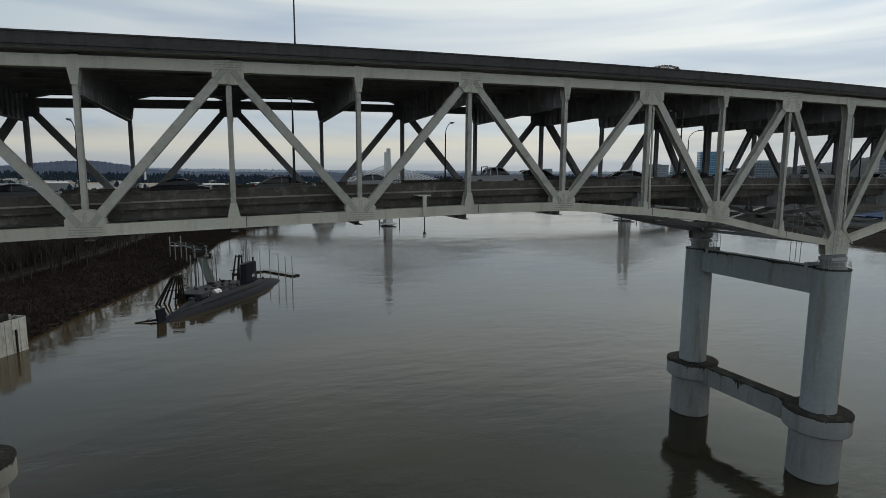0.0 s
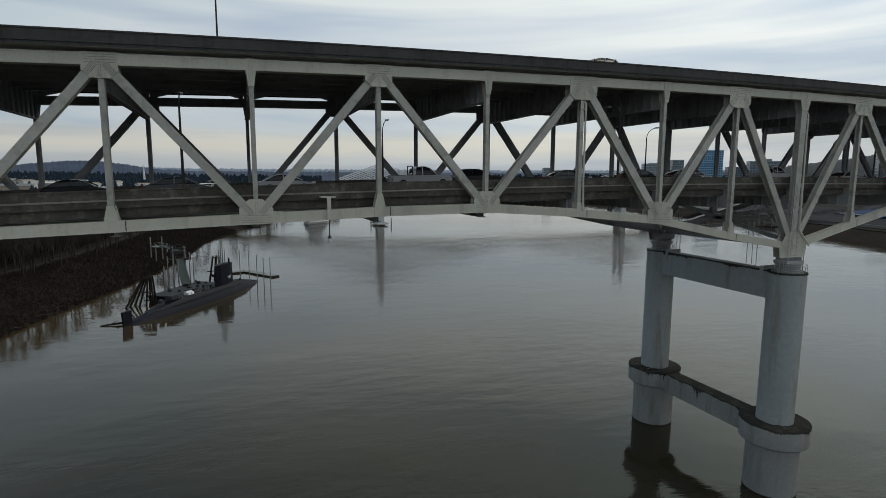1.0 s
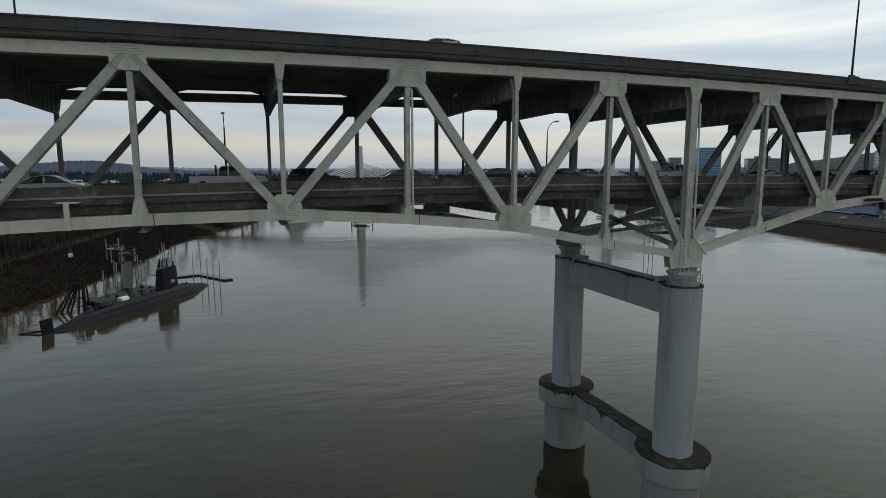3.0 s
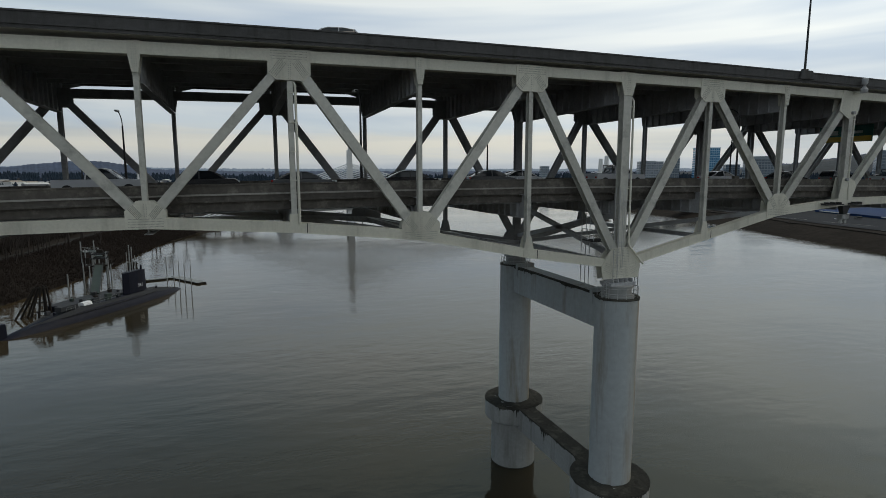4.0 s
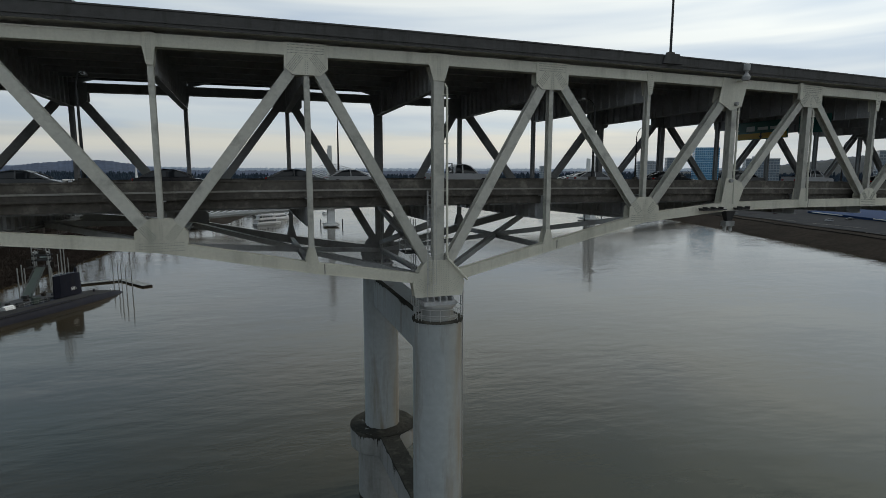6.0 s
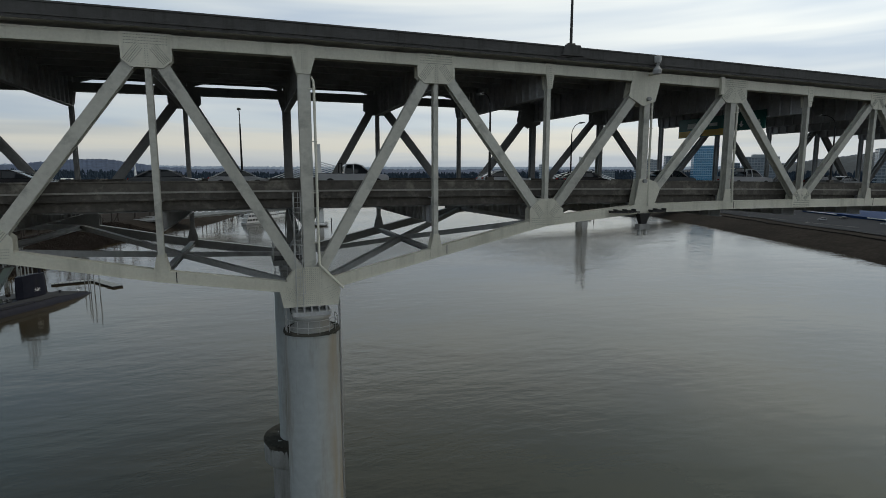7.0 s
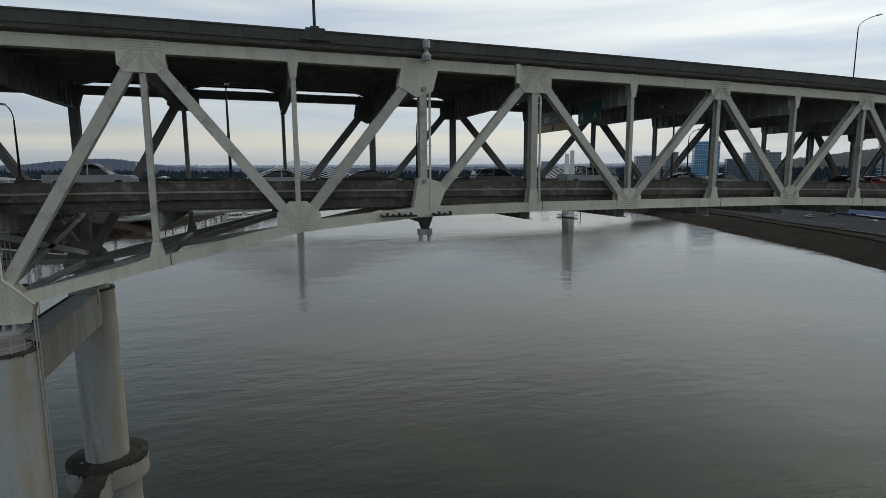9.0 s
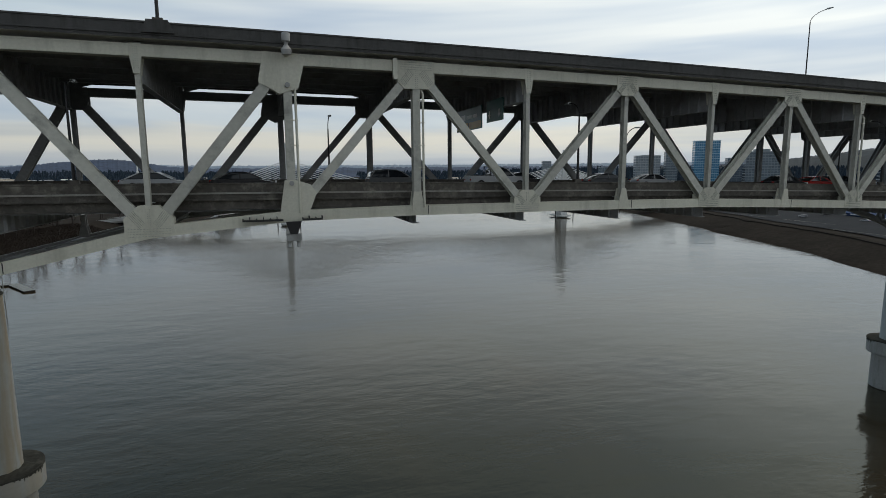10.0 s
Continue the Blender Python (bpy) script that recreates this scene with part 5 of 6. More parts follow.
# moored barge between the boat and the bank
barge = thing("mooring_barge", "low dark steel barge moored between submarine and bank", "barge", at=pose(-72.2, 135.2, 0, 0, 0, 57.6))
bm = bmesh.new()
add_hull(bm, [(-10.4, -4.0, -0.6), (10.4, -4.0, -0.6), (10.4, 4.0, -0.6), (-10.4, 4.0, -0.6)], [(-11, -4.2, 1.75), (11, -4.2, 1.75), (11, 4.2, 1.75), (-11, 4.2, 1.75)])
part("hull", bm, M_HULL, barge)
bm = bmesh.new()
add_box(bm, -10.8, 10.8, -4.0, 4.0, 1.752, 1.85)
part("deck", bm, M_DECKSUB, barge, "worn grey deck")
for u in (-9.5, -3.2, 3.2, 9.5):
    bm = bmesh.new()
    add_tube(bm, (u, 3.7, 1.85), (u, 3.7, 2.5), 0.2, 0.24, 10)
    part("bollard", bm, M_DARK, barge)
for i in range(10):
    bm = bmesh.new()
    add_tube(bm, (-10.5 + i * 2.33, -3.9, 1.85), (-10.5 + i * 2.33, -3.9, 2.95), 0.03, 0.03, 5)
    part("stanchion", bm, M_PILEPALE, barge)

# gear on the barge's deck
rnd = random.Random(31)
for i in range(9):
    u, v = rnd.uniform(-9.5, 9.5), rnd.uniform(-3.2, 3.2)
    a, b, h = rnd.uniform(0.3, 0.9), rnd.uniform(0.25, 0.5), rnd.uniform(0.3, 1.0)
    bm = bmesh.new()
    add_box(bm, -a, a, -b, b, 0, h)
    bmesh.ops.bevel(bm, geom=list(bm.edges), offset=0.07, segments=1, affect="EDGES")
    crate = part("deck_crate", bm, (M_DARK, M_GREEN, M_TIMBER, M_DECKSUB)[i % 4])
    crate.matrix_basis = pose(-72.2, 135.2, 1.852, 0, 0, 57.6) @ pose(u, v, 0, 0, 0, rnd.uniform(0, 40))
    tagged(crate, "weathered equipment crate standing on the moored barge", "crate", "gear on the barge")

# gangway: a long green ramp from the deck up to a steel tower, and a walkway on to the bank
gw = thing("gangway_tower", "steel gangway tower with long dull green ramp down to the submarine", "gangway", at=pose(-77.0, 168.0, 0, 0, 0, 7.6))
for u in (-1.9, 1.9):
    for v in (-1.5, 1.5):
        bm = bmesh.new()
        add_tube(bm, (u, v, -3), (u, v, 10.6), 0.26, 0.24, 10)
        part("column", bm, M_PILEPALE, gw)
for z in (8.7, 10.2):
    for v in (-1.5, 1.5):
        bm = bmesh.new()
        add_box(bm, -2.6, 2.6, v - 0.22, v + 0.22, z - 0.25, z + 0.25)
        part("crossbeam", bm, M_DARK, gw)
    for u in (-1.9, 1.9):
        bm = bmesh.new()
        add_box(bm, u - 0.2, u + 0.2, -1.27, 1.27, z - 0.2, z + 0.2)
        part("tie_beam", bm, M_DARK, gw)
for u, v, a, b, z0, z1 in ((-3.2, -2.2, 0.5, 0.6, 7.2, 9.2), (3.1, -3.0, 0.5, 0.5, 6.4, 8.2), (0.2, 0.0, 0.9, 0.5, 10.45, 11.5)):
    bm = bmesh.new()
    add_box(bm, u - a, u + a, v - b, v + b, z0, z1)
    bmesh.ops.bevel(bm, geom=list(bm.edges), offset=0.06, segments=1, affect="EDGES")
    part("winch_box", bm, M_TIMBER, gw)
bm = bmesh.new()
add_box(bm, -3.8, 3.8, -3.6, 1.9, 6.3, 6.55)
part("landing", bm, M_TIMBER, gw, "dark landing stage of the tower")
for p0, p1, nm, wide in (((0, -3.5, 6.7), (0.6, -29.0, 2.1), "ramp", 2.4), ((0, 1.6, 8.95), (-5.3, 29.7, 8.0), "walkway", 1.9)):
    bm = bmesh.new()
    add_bar(bm, p0, p1, wide, 0.22, (0, 0, 1))
    ramp = part(nm, bm, M_GREEN, gw, "dull green walkway")
    a, b = Vector(p0), Vector(p1)
    side = Vector((b.y - a.y, a.x - b.x, 0)).normalized()
    for s in (-wide / 2 + 0.05, wide / 2 - 0.05):
        for h in (0.6, 1.1):
            bm = bmesh.new()
            add_tube(bm, a + side * s + Vector((0, 0, h)), b + side * s + Vector((0, 0, h)), 0.05, 0.05, 5)
            part("handrail", bm, M_DARK, ramp)
        for i in range(13):
            q = a.lerp(b, i / 12) + side * s
            bm = bmesh.new()
            add_tube(bm, q, q + Vector((0, 0, 1.1)), 0.04, 0.04, 4)
            part("baluster", bm, M_DARK, ramp)
# lookout platform at the bank's edge
lk = thing("lookout_platform", "small raised lookout platform with railing at the bank", "platform", at=pose(-87.0, 199.2, 0, 0, 0, 30))
bm = bmesh.new()
add_box(bm, -2.4, 2.4, -2.4, 2.4, 7.2, 7.5)
part("platform", bm, M_PILEPALE, lk)
for u in (-2.2, 2.2):
    for v in (-2.2, 2.2):
        bm = bmesh.new()
        add_box(bm, u - 0.18, u + 0.18, v - 0.18, v + 0.18, -2, 11.0 if v > 0 else 8.6)
        part("leg", bm, M_PILEPALE, lk)
for v in (-2.2, 2.2):
    bm = bmesh.new()
    add_tube(bm, (-2.2, v, 8.6), (2.2, v, 8.6), 0.06, 0.06, 6)
    part("rail", bm, M_PILEPALE, lk)

# concrete bulkhead with pale stained panels
M_BULK = material("pale_stained_bulkhead", (0.50, 0.50, 0.46), 0.85, vary=0.25, grain=1.2, stain=(0.10, 0.08, 0.05), stain_amount=0.95, stain_scale=1.5, streak=True, piece=0.12)
bk = thing("bulkhead", "pale concrete bulkhead with rusty streaks at the water's edge", "sea wall", at=pose(-105.4, 88.8, 0, 0, 0, 57))
bm = bmesh.new()
add_box(bm, -36, 0, 0.12, 14, -4, 6.2)
part("core", bm, M_PILE, bk)
rnd = random.Random(44)
for i in range(24):
    bm = bmesh.new()
    add_box(bm, -36 + i * 1.5 + 0.05, -34.5 + i * 1.5 - 0.05, -0.12 - rnd.uniform(0, 0.08), 0.118, -4, 6.9 + rnd.uniform(-0.2, 0.1))
    part("panel", bm, M_BULK, bk)
for i in range(9):
    bm = bmesh.new()
    add_box(bm, 0.002, 0.22 + rnd.uniform(0, 0.08), 0.2 + i * 1.5, 1.62 + i * 1.5, -4, 6.9 + rnd.uniform(-0.2, 0.1))
    part("panel", bm, M_BULK, bk)
for i in range(6):
    bm = bmesh.new()
    add_box(bm, -34 + i * 6.3, -33.7 + i * 6.3, -0.42, -0.2, -4, 5.2 + rnd.uniform(-0.6, 0.5))
    part("fender_post", bm, M_TIMBER, bk, "dark timber fender post")
bm = bmesh.new()
add_box(bm, -36, -0.1, 0.13, 14, 6.204, 6.45)
part("coping", bm, M_MOSS, bk, "dark cluttered top slab")


# stores on the bulkhead's top
for i in range(12):
    a, b, h = rnd.uniform(0.5, 1.8), rnd.uniform(0.4, 1.2), rnd.uniform(0.6, 2.2)
    bm = bmesh.new()
    add_box(bm, -a, a, -b, b, 0, h)
    bmesh.ops.bevel(bm, geom=list(bm.edges), offset=0.08, segments=1, affect="EDGES")
    st = part("stored_crate", bm, (M_TIMBER, M_DARK, M_PILEPALE, M_GREEN)[i % 4])
    st.matrix_basis = pose(-105.4, 88.8, 6.452, 0, 0, 57) @ pose(rnd.uniform(-20, -2.2), rnd.uniform(1.5, 6.5), 0, 0, 0, rnd.uniform(0, 60))
    tagged(st, "dark stored crate on top of the concrete bulkhead", "crate", "stores on the bulkhead")


def boat(name, label, x, y, z, turn, long, decks, group=""):
    b = thing(name, label, "boat", group, at=pose(x, y, z, 0, 0, turn))
    w = long * 0.14
    plan = [(-0.5, 0.9), (-0.3, 1.0), (0.2, 1.0), (0.38, 0.65), (0.5, 0.04)]
    out = [(u * long, -v * w) for u, v in plan] + [(u * long, v * w) for u, v in reversed(plan)]
    bm = bmesh.new()
    add_hull(bm, [(u * 0.94, v * 0.8, -0.4) for u, v in out], [(u, v, long * 0.06) for u, v in out])
    part("hull", bm, M_WHITE, b)
    z0 = long * 0.06
    for d in range(decks):
        s = 1 - 0.16 * d
        x0, x1 = -0.44 * long * s, (0.26 - 0.07 * d) * long
        h = 2.7 if long > 15 else 1.1
        bm = bmesh.new()
        add_box(bm, x0, x1, -w * 0.8 * s, w * 0.8 * s, z0 + 0.004, z0 + h)
        cab = part("cabin", bm, M_WHITE, b)
        for i in range(int((x1 - x0) / 2.2)):
            for e in (-1, 1):
                bm = bmesh.new()
                add_box(bm, x0 + 0.5 + i * 2.2, x0 + 2.1 + i * 2.2, e * w * 0.8 * s - 0.03, e * w * 0.8 * s + 0.03, z0 + h * 0.4, z0 + h * 0.8)
                part("window", bm, M_GLASS, cab)
        bm = bmesh.new()
        add_box(bm, x0 - 0.4, x1 + 0.6, -w * 0.9 * s, w * 0.9 * s, z0 + h + 0.002, z0 + h + 0.15)
        part("deck_roof", bm, M_WHITE, b)
        z0 += h + 0.16
    bm = bmesh.new()
    add_tube(bm, (0, 0, z0), (0, 0, z0 + long * 0.12), 0.08, 0.05, 6)
    part("mast", bm, M_WHITE, b)
    return b


boat("small_boat", "small white boat stored on the bulkhead's top", -115.5, 83.5, 7.15, 50, 8.0, 1)
for x, y, t, L, d in ((-1.5, 374, 35, 23, 3), (9.0, 420, 40, 20, 3), (21.0, 437, 42, 22, 2), (54.0, 473, 45, 12, 1)):
    boat("river_boat", "white river cruise boat with stacked decks moored by bank", x, y, 0, t, L, d, "moored river boats")

# bare winter trees on the bank


def bare_tree(seed):
    rnd = random.Random(seed)
    t = thing("bare_tree", "leafless grey-brown tree on the riverbank", "tree", "bank trees")
    trunk, limbs = bmesh.new(), bmesh.new()
    h = rnd.uniform(5.5, 7.5)
    add_tube(trunk, (0, 0, -0.6), (rnd.uniform(-.2, .2), rnd.uniform(-.2, .2), h * 0.55), 0.2, 0.14, 6)
    tip = Vector((0, 0, h * 0.5))

    def grow(p, way, length, r, level):
        q = p + way * length
        add_tube(limbs, p, q, r, r * 0.6, 4 if level > 0 else 5, False)
        if level < 4:
            for _ in range(3 if level < 3 else 2):
                turn = Vector((rnd.uniform(-1, 1), rnd.uniform(-1, 1), rnd.uniform(-0.15, 0.8)))
                grow(p.lerp(q, rnd.uniform(0.55, 1.0)), (way + turn * 0.75).normalized(), length * rnd.uniform(0.6, 0.8), r * 0.6, level + 1)

    for _ in range(3):
        grow(tip, Vector((rnd.uniform(-.5, .5), rnd.uniform(-.5, .5), 1)).normalized(), h * 0.42, 0.11, 1)
    part("trunk", trunk, M_BARK, t)
    part("crown", limbs, M_BARK, t, "fine leafless branches")
    return t


rnd = random.Random(5)
spots = []
for i in range(150):
    u = rnd.random()
    y = 125 + u * 95
    x = along(EAST, y) - 20 - rnd.random() ** 1.4 * 48
    if x > -150 or y > 150:
        spots.append((x, y, rnd.uniform(0.85, 1.6), rnd.uniform(0, 360)))
for y in range(232, 330, 9):
    spots.append((along(EAST, y) - 12 - rnd.random() * 20, y, rnd.uniform(0.9, 1.5), rnd.uniform(0, 360)))
for y in range(225, 640, 9):
    spots.append((along(EAST, y) - 14 - rnd.random() * 26, y + rnd.uniform(-4, 4), rnd.uniform(1.6, 2.4), rnd.uniform(0, 360)))
proto = [bare_tree(s) for s in (11, 12, 13, 14)]
for i, (x, y, s, a) in enumerate(spots):
    m = pose(x, y, land(x, y), 0, 0, a)
    if i < 4:
        t = proto[i]
        t.matrix_basis = m
    else:
        t = copy_thing(proto[i % 4], m)
    t.scale = (s, s, s)

# brush on the slope
rnd = random.Random(9)
bv, bf = [], []
for i in range(60000):
    y = rnd.uniform(60, 330)
    x = along(EAST, y) - rnd.random() ** 0.8 * 26 - 0.6
    z = land(x, y)
    for _ in range(2):
        a, r, h = rnd.uniform(0, 6.28), rnd.uniform(0.03, 0.10), rnd.uniform(0.2, 0.75)
        k = len(bv)
        c, s = math.cos(a) * r, math.sin(a) * r
        bv += [(x - c, y - s, z - 0.1), (x + c, y + s, z - 0.1), (x + c * 0.3 + rnd.uniform(-.3, .3), y + rnd.uniform(-.3, .3), z + h)]
        bf.append((k, k + 1, k + 2))
# taller shrubs: sprays of thin stems, thickest at the foot of the slope
for i in range(5200):
    y = rnd.uniform(70, 330)
    x = along(EAST, y) - 0.3 - rnd.random() ** 1.5 * 25
    z, tall, spread = land(x, y) - 0.1, rnd.uniform(0.6, 1.9), rnd.uniform(0.8, 2.0)
    for _ in range(26):
        a, r, k = rnd.uniform(0, 6.28), rnd.uniform(0.012, 0.035), len(bv)
        c, s = math.cos(a), math.sin(a)
        lean, h = rnd.uniform(0.1, 1.0) * spread, tall * rnd.uniform(0.5, 1.0)
        bv += [(x + c * lean * 0.3 - s * r, y + s * lean * 0.3 + c * r, z), (x + c * lean * 0.3 + s * r, y + s * lean * 0.3 - c * r, z), (x + c * lean, y + s * lean, z + h)]
        bf.append((k, k + 1, k + 2))
me = bpy.data.meshes.new("brush")
me.from_pydata(bv, [], bf)
me.materials.append(M_BRUSH)
tagged(new("brush", me), "dark brown winter brush covering the river slopes", "brush", kind="stuff")

# leafless thicket behind the path, too fine to count
rnd = random.Random(17)
tv, tf = [], []
for i in range(20000):
    y = rnd.uniform(80, 330)
    x = along(EAST, y) - 34 - rnd.random() * 60
    z = land(x, y)
    h = rnd.uniform(2.5, 10.5)
    for _ in range(5):
        k = len(tv)
        a, w = rnd.uniform(0, 6.28), rnd.uniform(0.06, 0.16)
        c, s = math.cos(a) * w, math.sin(a) * w
        ox, oy, oz = rnd.uniform(-.8, .8), rnd.uniform(-.8, .8), h * rnd.uniform(0, 0.5)
        tv += [(x + ox - c, y + oy - s, z + oz), (x + ox + c, y + oy + s, z + oz), (x + ox * 2.2, y + oy * 2.2, z + oz + h * 0.5)]
        tf.append((k, k + 1, k + 2))
me = bpy.data.meshes.new("thicket")
me.from_pydata(tv, [], tf)
me.materials.append(M_THICKET)
tagged(new("thicket", me), "grey-brown leafless thicket behind the riverside path", "thicket", kind="stuff")

# low scrub and a dark revetment ledge on the west bank
wv, wf = [], []
for i in range(26000):
    y = rnd.uniform(60, 420)
    x = along(WEST, y) + rnd.random() * 26 + 0.4
    z = land(x, y)
    k = len(wv)
    a, r = rnd.uniform(0, 6.28), rnd.uniform(0.04, 0.14)
    c, s = math.cos(a) * r, math.sin(a) * r
    wv += [(x - c, y - s, z - 0.1), (x + c, y + s, z - 0.1), (x, y, z + rnd.uniform(0.08, 0.25))]
    wf.append((k, k + 1, k + 2))
me = bpy.data.meshes.new("scrub")
me.from_pydata(wv, [], wf)
me.materials.append(M_SCRUB)
tagged(new("scrub", me), "low brown scrub on the west bank", "scrub", kind="stuff")
bm = bmesh.new()
for y in range(60, 420, 6):
    p = [(along(WEST, v) + 24 + 1.5 * noise.noise((v * 0.05, 0, 0)), v) for v in (y, y + 6)]
    (xa, ya), (xb, yb) = p
    add_bar(bm, (xa, ya, land(xa, ya) + 0.2), (xb, yb, land(xb, yb) + 0.2), 0.5, 0.5, (0, 0, 1))
tagged(part("bank_ledge", bm, M_TIMBER), "dark low revetment ledge along the west bank's crest", "revetment", kind="structure")

# riverside path with lamps and rail
M_PATH = material("pale_path", (0.034, 0.031, 0.028), 0.9, vary=0.2, grain=1.0)
for m in (M_PATH, M_THICKET, M_TIMBER):
    m.node_tree.nodes["Principled BSDF"].inputs["Specular IOR Level"].default_value = 0.1
bm = bmesh.new()
rows = []
for y in range(60, 300, 6):
    x = along(EAST, y) - 27
    rows.append([bm.verts.new((x - 2.0, y, land(x - 2.0, y) + 0.25)), bm.verts.new((x + 2.0, y, land(x + 2.0, y) + 0.25))])
for a, b in zip(rows, rows[1:]):
    bm.faces.new((a[0], a[1], b[1], b[0]))
tagged(part("path", bm, M_PATH), "pale paved riverside footpath along the bank", "path", kind="structure")

# dark exhibition hall behind the trees
M_HALL = material("dark_hall_cladding", (0.035, 0.038, 0.045), 0.6, vary=0.2, grain=0.5)
hall = thing("exhibition_hall", "long dark low hall with strip windows behind bare trees", "building", at=pose(-168, 196, 6.5, 0, 0, 62))
bm = bmesh.new()
add_box(bm, -45, 45, -14, 14, -2, 11)
part("wall", bm, M_HALL, hall)
bm = bmesh.new()
add_box(bm, -45.6, 45.6, -14.6, 14.6, 11.01, 11.9)
part("roof", bm, M_DARK, hall)
for i in range(14):
    bm = bmesh.new()
    add_box(bm, -43 + i * 6.2, -38 + i * 6.2, -14.12, -13.9, 2.0, 5.0)
    part("window", bm, M_GLASS, hall)

# ---- the cable-stayed bridge upstream ----
M_CABLE = material("white_cable_sheath", (0.78, 0.79, 0.80), 0.45, vary=0.05)
M_TOWER = material("white_tower_concrete", (0.62, 0.63, 0.63), 0.75, vary=0.08, grain=0.6, stain=(0.4, 0.4, 0.38), stain_amount=0.5, stain_scale=0.15, streak=True)
cb = thing("cable_bridge", "white cable-stayed bridge with two towers upstream over the river", "bridge", at=Matrix.Translation((40, 348, 0)) @ pose(0, 0, 0, 0, 0, math.degrees(math.atan2(-14, 203))))
SPAN, DECKZ = 203.5, 14.6
bm = bmesh.new()
xs = [-130 + i * 8 for i in range(60)]
def rise(u):
    return DECKZ - 0.00022 * (u - SPAN / 2) ** 2 + 1.5
add_sweep(bm, [(-7.5, -1.6), (-9, -0.2), (-9, 0), (9, 0), (9, -0.2), (7.5, -1.6)], [(u, rise(u)) for u in xs])
part("deck", bm, M_TOWER, cb)
for y in (-8.8, 8.8):
    bm = bmesh.new()
    add_sweep(bm, [(y - 0.08, 0), (y - 0.08, 1.3), (y + 0.08, 1.3), (y + 0.08, 0)], [(u, rise(u) + 0.004) for u in xs])
    part("railing", bm, M_RAIL, cb)
for u0, high in ((0, 55.5), (SPAN, 51.0)):
    for y in (-4.2, 4.2):
        bm = bmesh.new()
        add_hull(bm, [(u0 - 2.6, y - 1.3, -4), (u0 + 2.6, y - 1.3, -4), (u0 + 2.6, y + 1.3, -4), (u0 - 2.6, y + 1.3, -4)][::-1],
                 [(u0 - 1.3, y - 0.8, high - (2 if y > 0 else 0)), (u0 + 1.3, y - 0.8, high - (0 if y < 0 else 2.5)), (u0 + 1.3, y + 0.8, high - (0 if y < 0 else 2.5)), (u0 - 1.3, y + 0.8, high - (2 if y > 0 else 0))][::-1])
        part("tower_leg", bm, M_TOWER, cb)
    bm = bmesh.new()
    add_lathe(bm, [(4.2, 0.6), (5.6, 0.8), (5.6, 1.5), (5.2, 1.7)], (u0, -4.2, 0), 20)
    add_lathe(bm, [(4.2, 0.6), (5.6, 0.8), (5.6, 1.5), (5.2, 1.7)], (u0, 7.4, 0), 20)
    cap = part("pile_cap", bm, M_TOWER, cb)
    for x in (-7.4, 7.4):
        bm = bmesh.new()
        add_tube(bm, (u0 + x, -6, -4), (u0 + x, -6, 5.2), 0.35, 0.35, 8)
        part("fender_pile", bm, M_DARK, cap)
    for side in (-1, 1):
        for i in range(18):
            reach = 12 + i * 5.2
            zt = 21 + (high - 33) * i / 17
            for y in (-1, 1):
                bm = bmesh.new()
                add_tube(bm, (u0 + side * 1.4, y * 4.2, zt), (u0 + side * reach, y * 8.6, rise(u0 + side * reach) + 0.3), 0.27, 0.27, 4, False)
                part("cable", bm, M_CABLE, cb)

# ---- far buildings ----
def facade_material(name, wall, glass, rough=0.5):
    return material(name + "_wall", wall, rough, vary=0.1, grain=0.2), material(name + "_glass", glass, 0.12, vary=0.12, grain=0.1, piece=0.15)


def tower_block(name, label, x, y, turn, wide, deep, high, bay, storey, mats, base=6.0, crown_h=0.0):
    wall, glass = mats
    b = thing(name, label, "building", "waterfront buildings", at=pose(x, y, base, 0, 0, turn))
    bm = bmesh.new()
    add_box(bm, -wide / 2, wide / 2, -deep / 2, deep / 2, -3, high)
    part("wall", bm, wall, b)
    bm = bmesh.new()
    add_box(bm, -wide / 2 - 0.3, wide / 2 + 0.3, -deep / 2 - 0.3, deep / 2 + 0.3, high + 0.01, high + 1.2)
    part("roof", bm, wall, b)
    if crown_h:
        bm = bmesh.new()
        add_box(bm, -wide * 0.25, wide * 0.2, -deep * 0.25, deep * 0.25, high + 1.21, high + crown_h)
        part("plant_room", bm, wall, b)
    meshes = {}
    for face in range(2):
        span = wide if face == 0 else deep
        n, m = max(2, int(span / bay)), max(2, int(high / storey))
        if face not in meshes:
            g = bmesh.new()
            w, h = span / n * 0.43, high / m * 0.38
            if face == 0:
                add_box(g, -w, w, -0.12, 0.12, -h, h)
            else:
                add_box(g, -0.12, 0.12, -w, w, -h, h)
            me = bpy.data.meshes.new("window")
            g.to_mesh(me)
            g.free()
            me.materials.append(glass)
            meshes[face] = me
        for i in range(n):
            for j in range(m):
                u, v = -span / 2 + span * (i + 0.5) / n, high * (j + 0.5) / m
                ob = new("window", meshes[face])
                ob.parent = b
                ob.location = (u, -deep / 2, v) if face == 0 else (-wide / 2, u, v)
    return b


F_BLUE = facade_material("blue_tower", (0.30, 0.48, 0.62), (0.06, 0.22, 0.38))
# distance haze is mixed into the pale, dark and grey block colours
F_WHITE = facade_material("pale_block", (0.36, 0.40, 0.43), (0.22, 0.26, 0.30))
F_BROWN = facade_material("dark_block", (0.17, 0.21, 0.25), (0.09, 0.12, 0.16))
F_GREY = facade_material("grey_block", (0.24, 0.28, 0.31), (0.13, 0.17, 0.21))


def at_bearing(px, py, dx, dy, far):
    s = far / math.hypot(dx, dy)
    return px + dx * s, py + dy * s


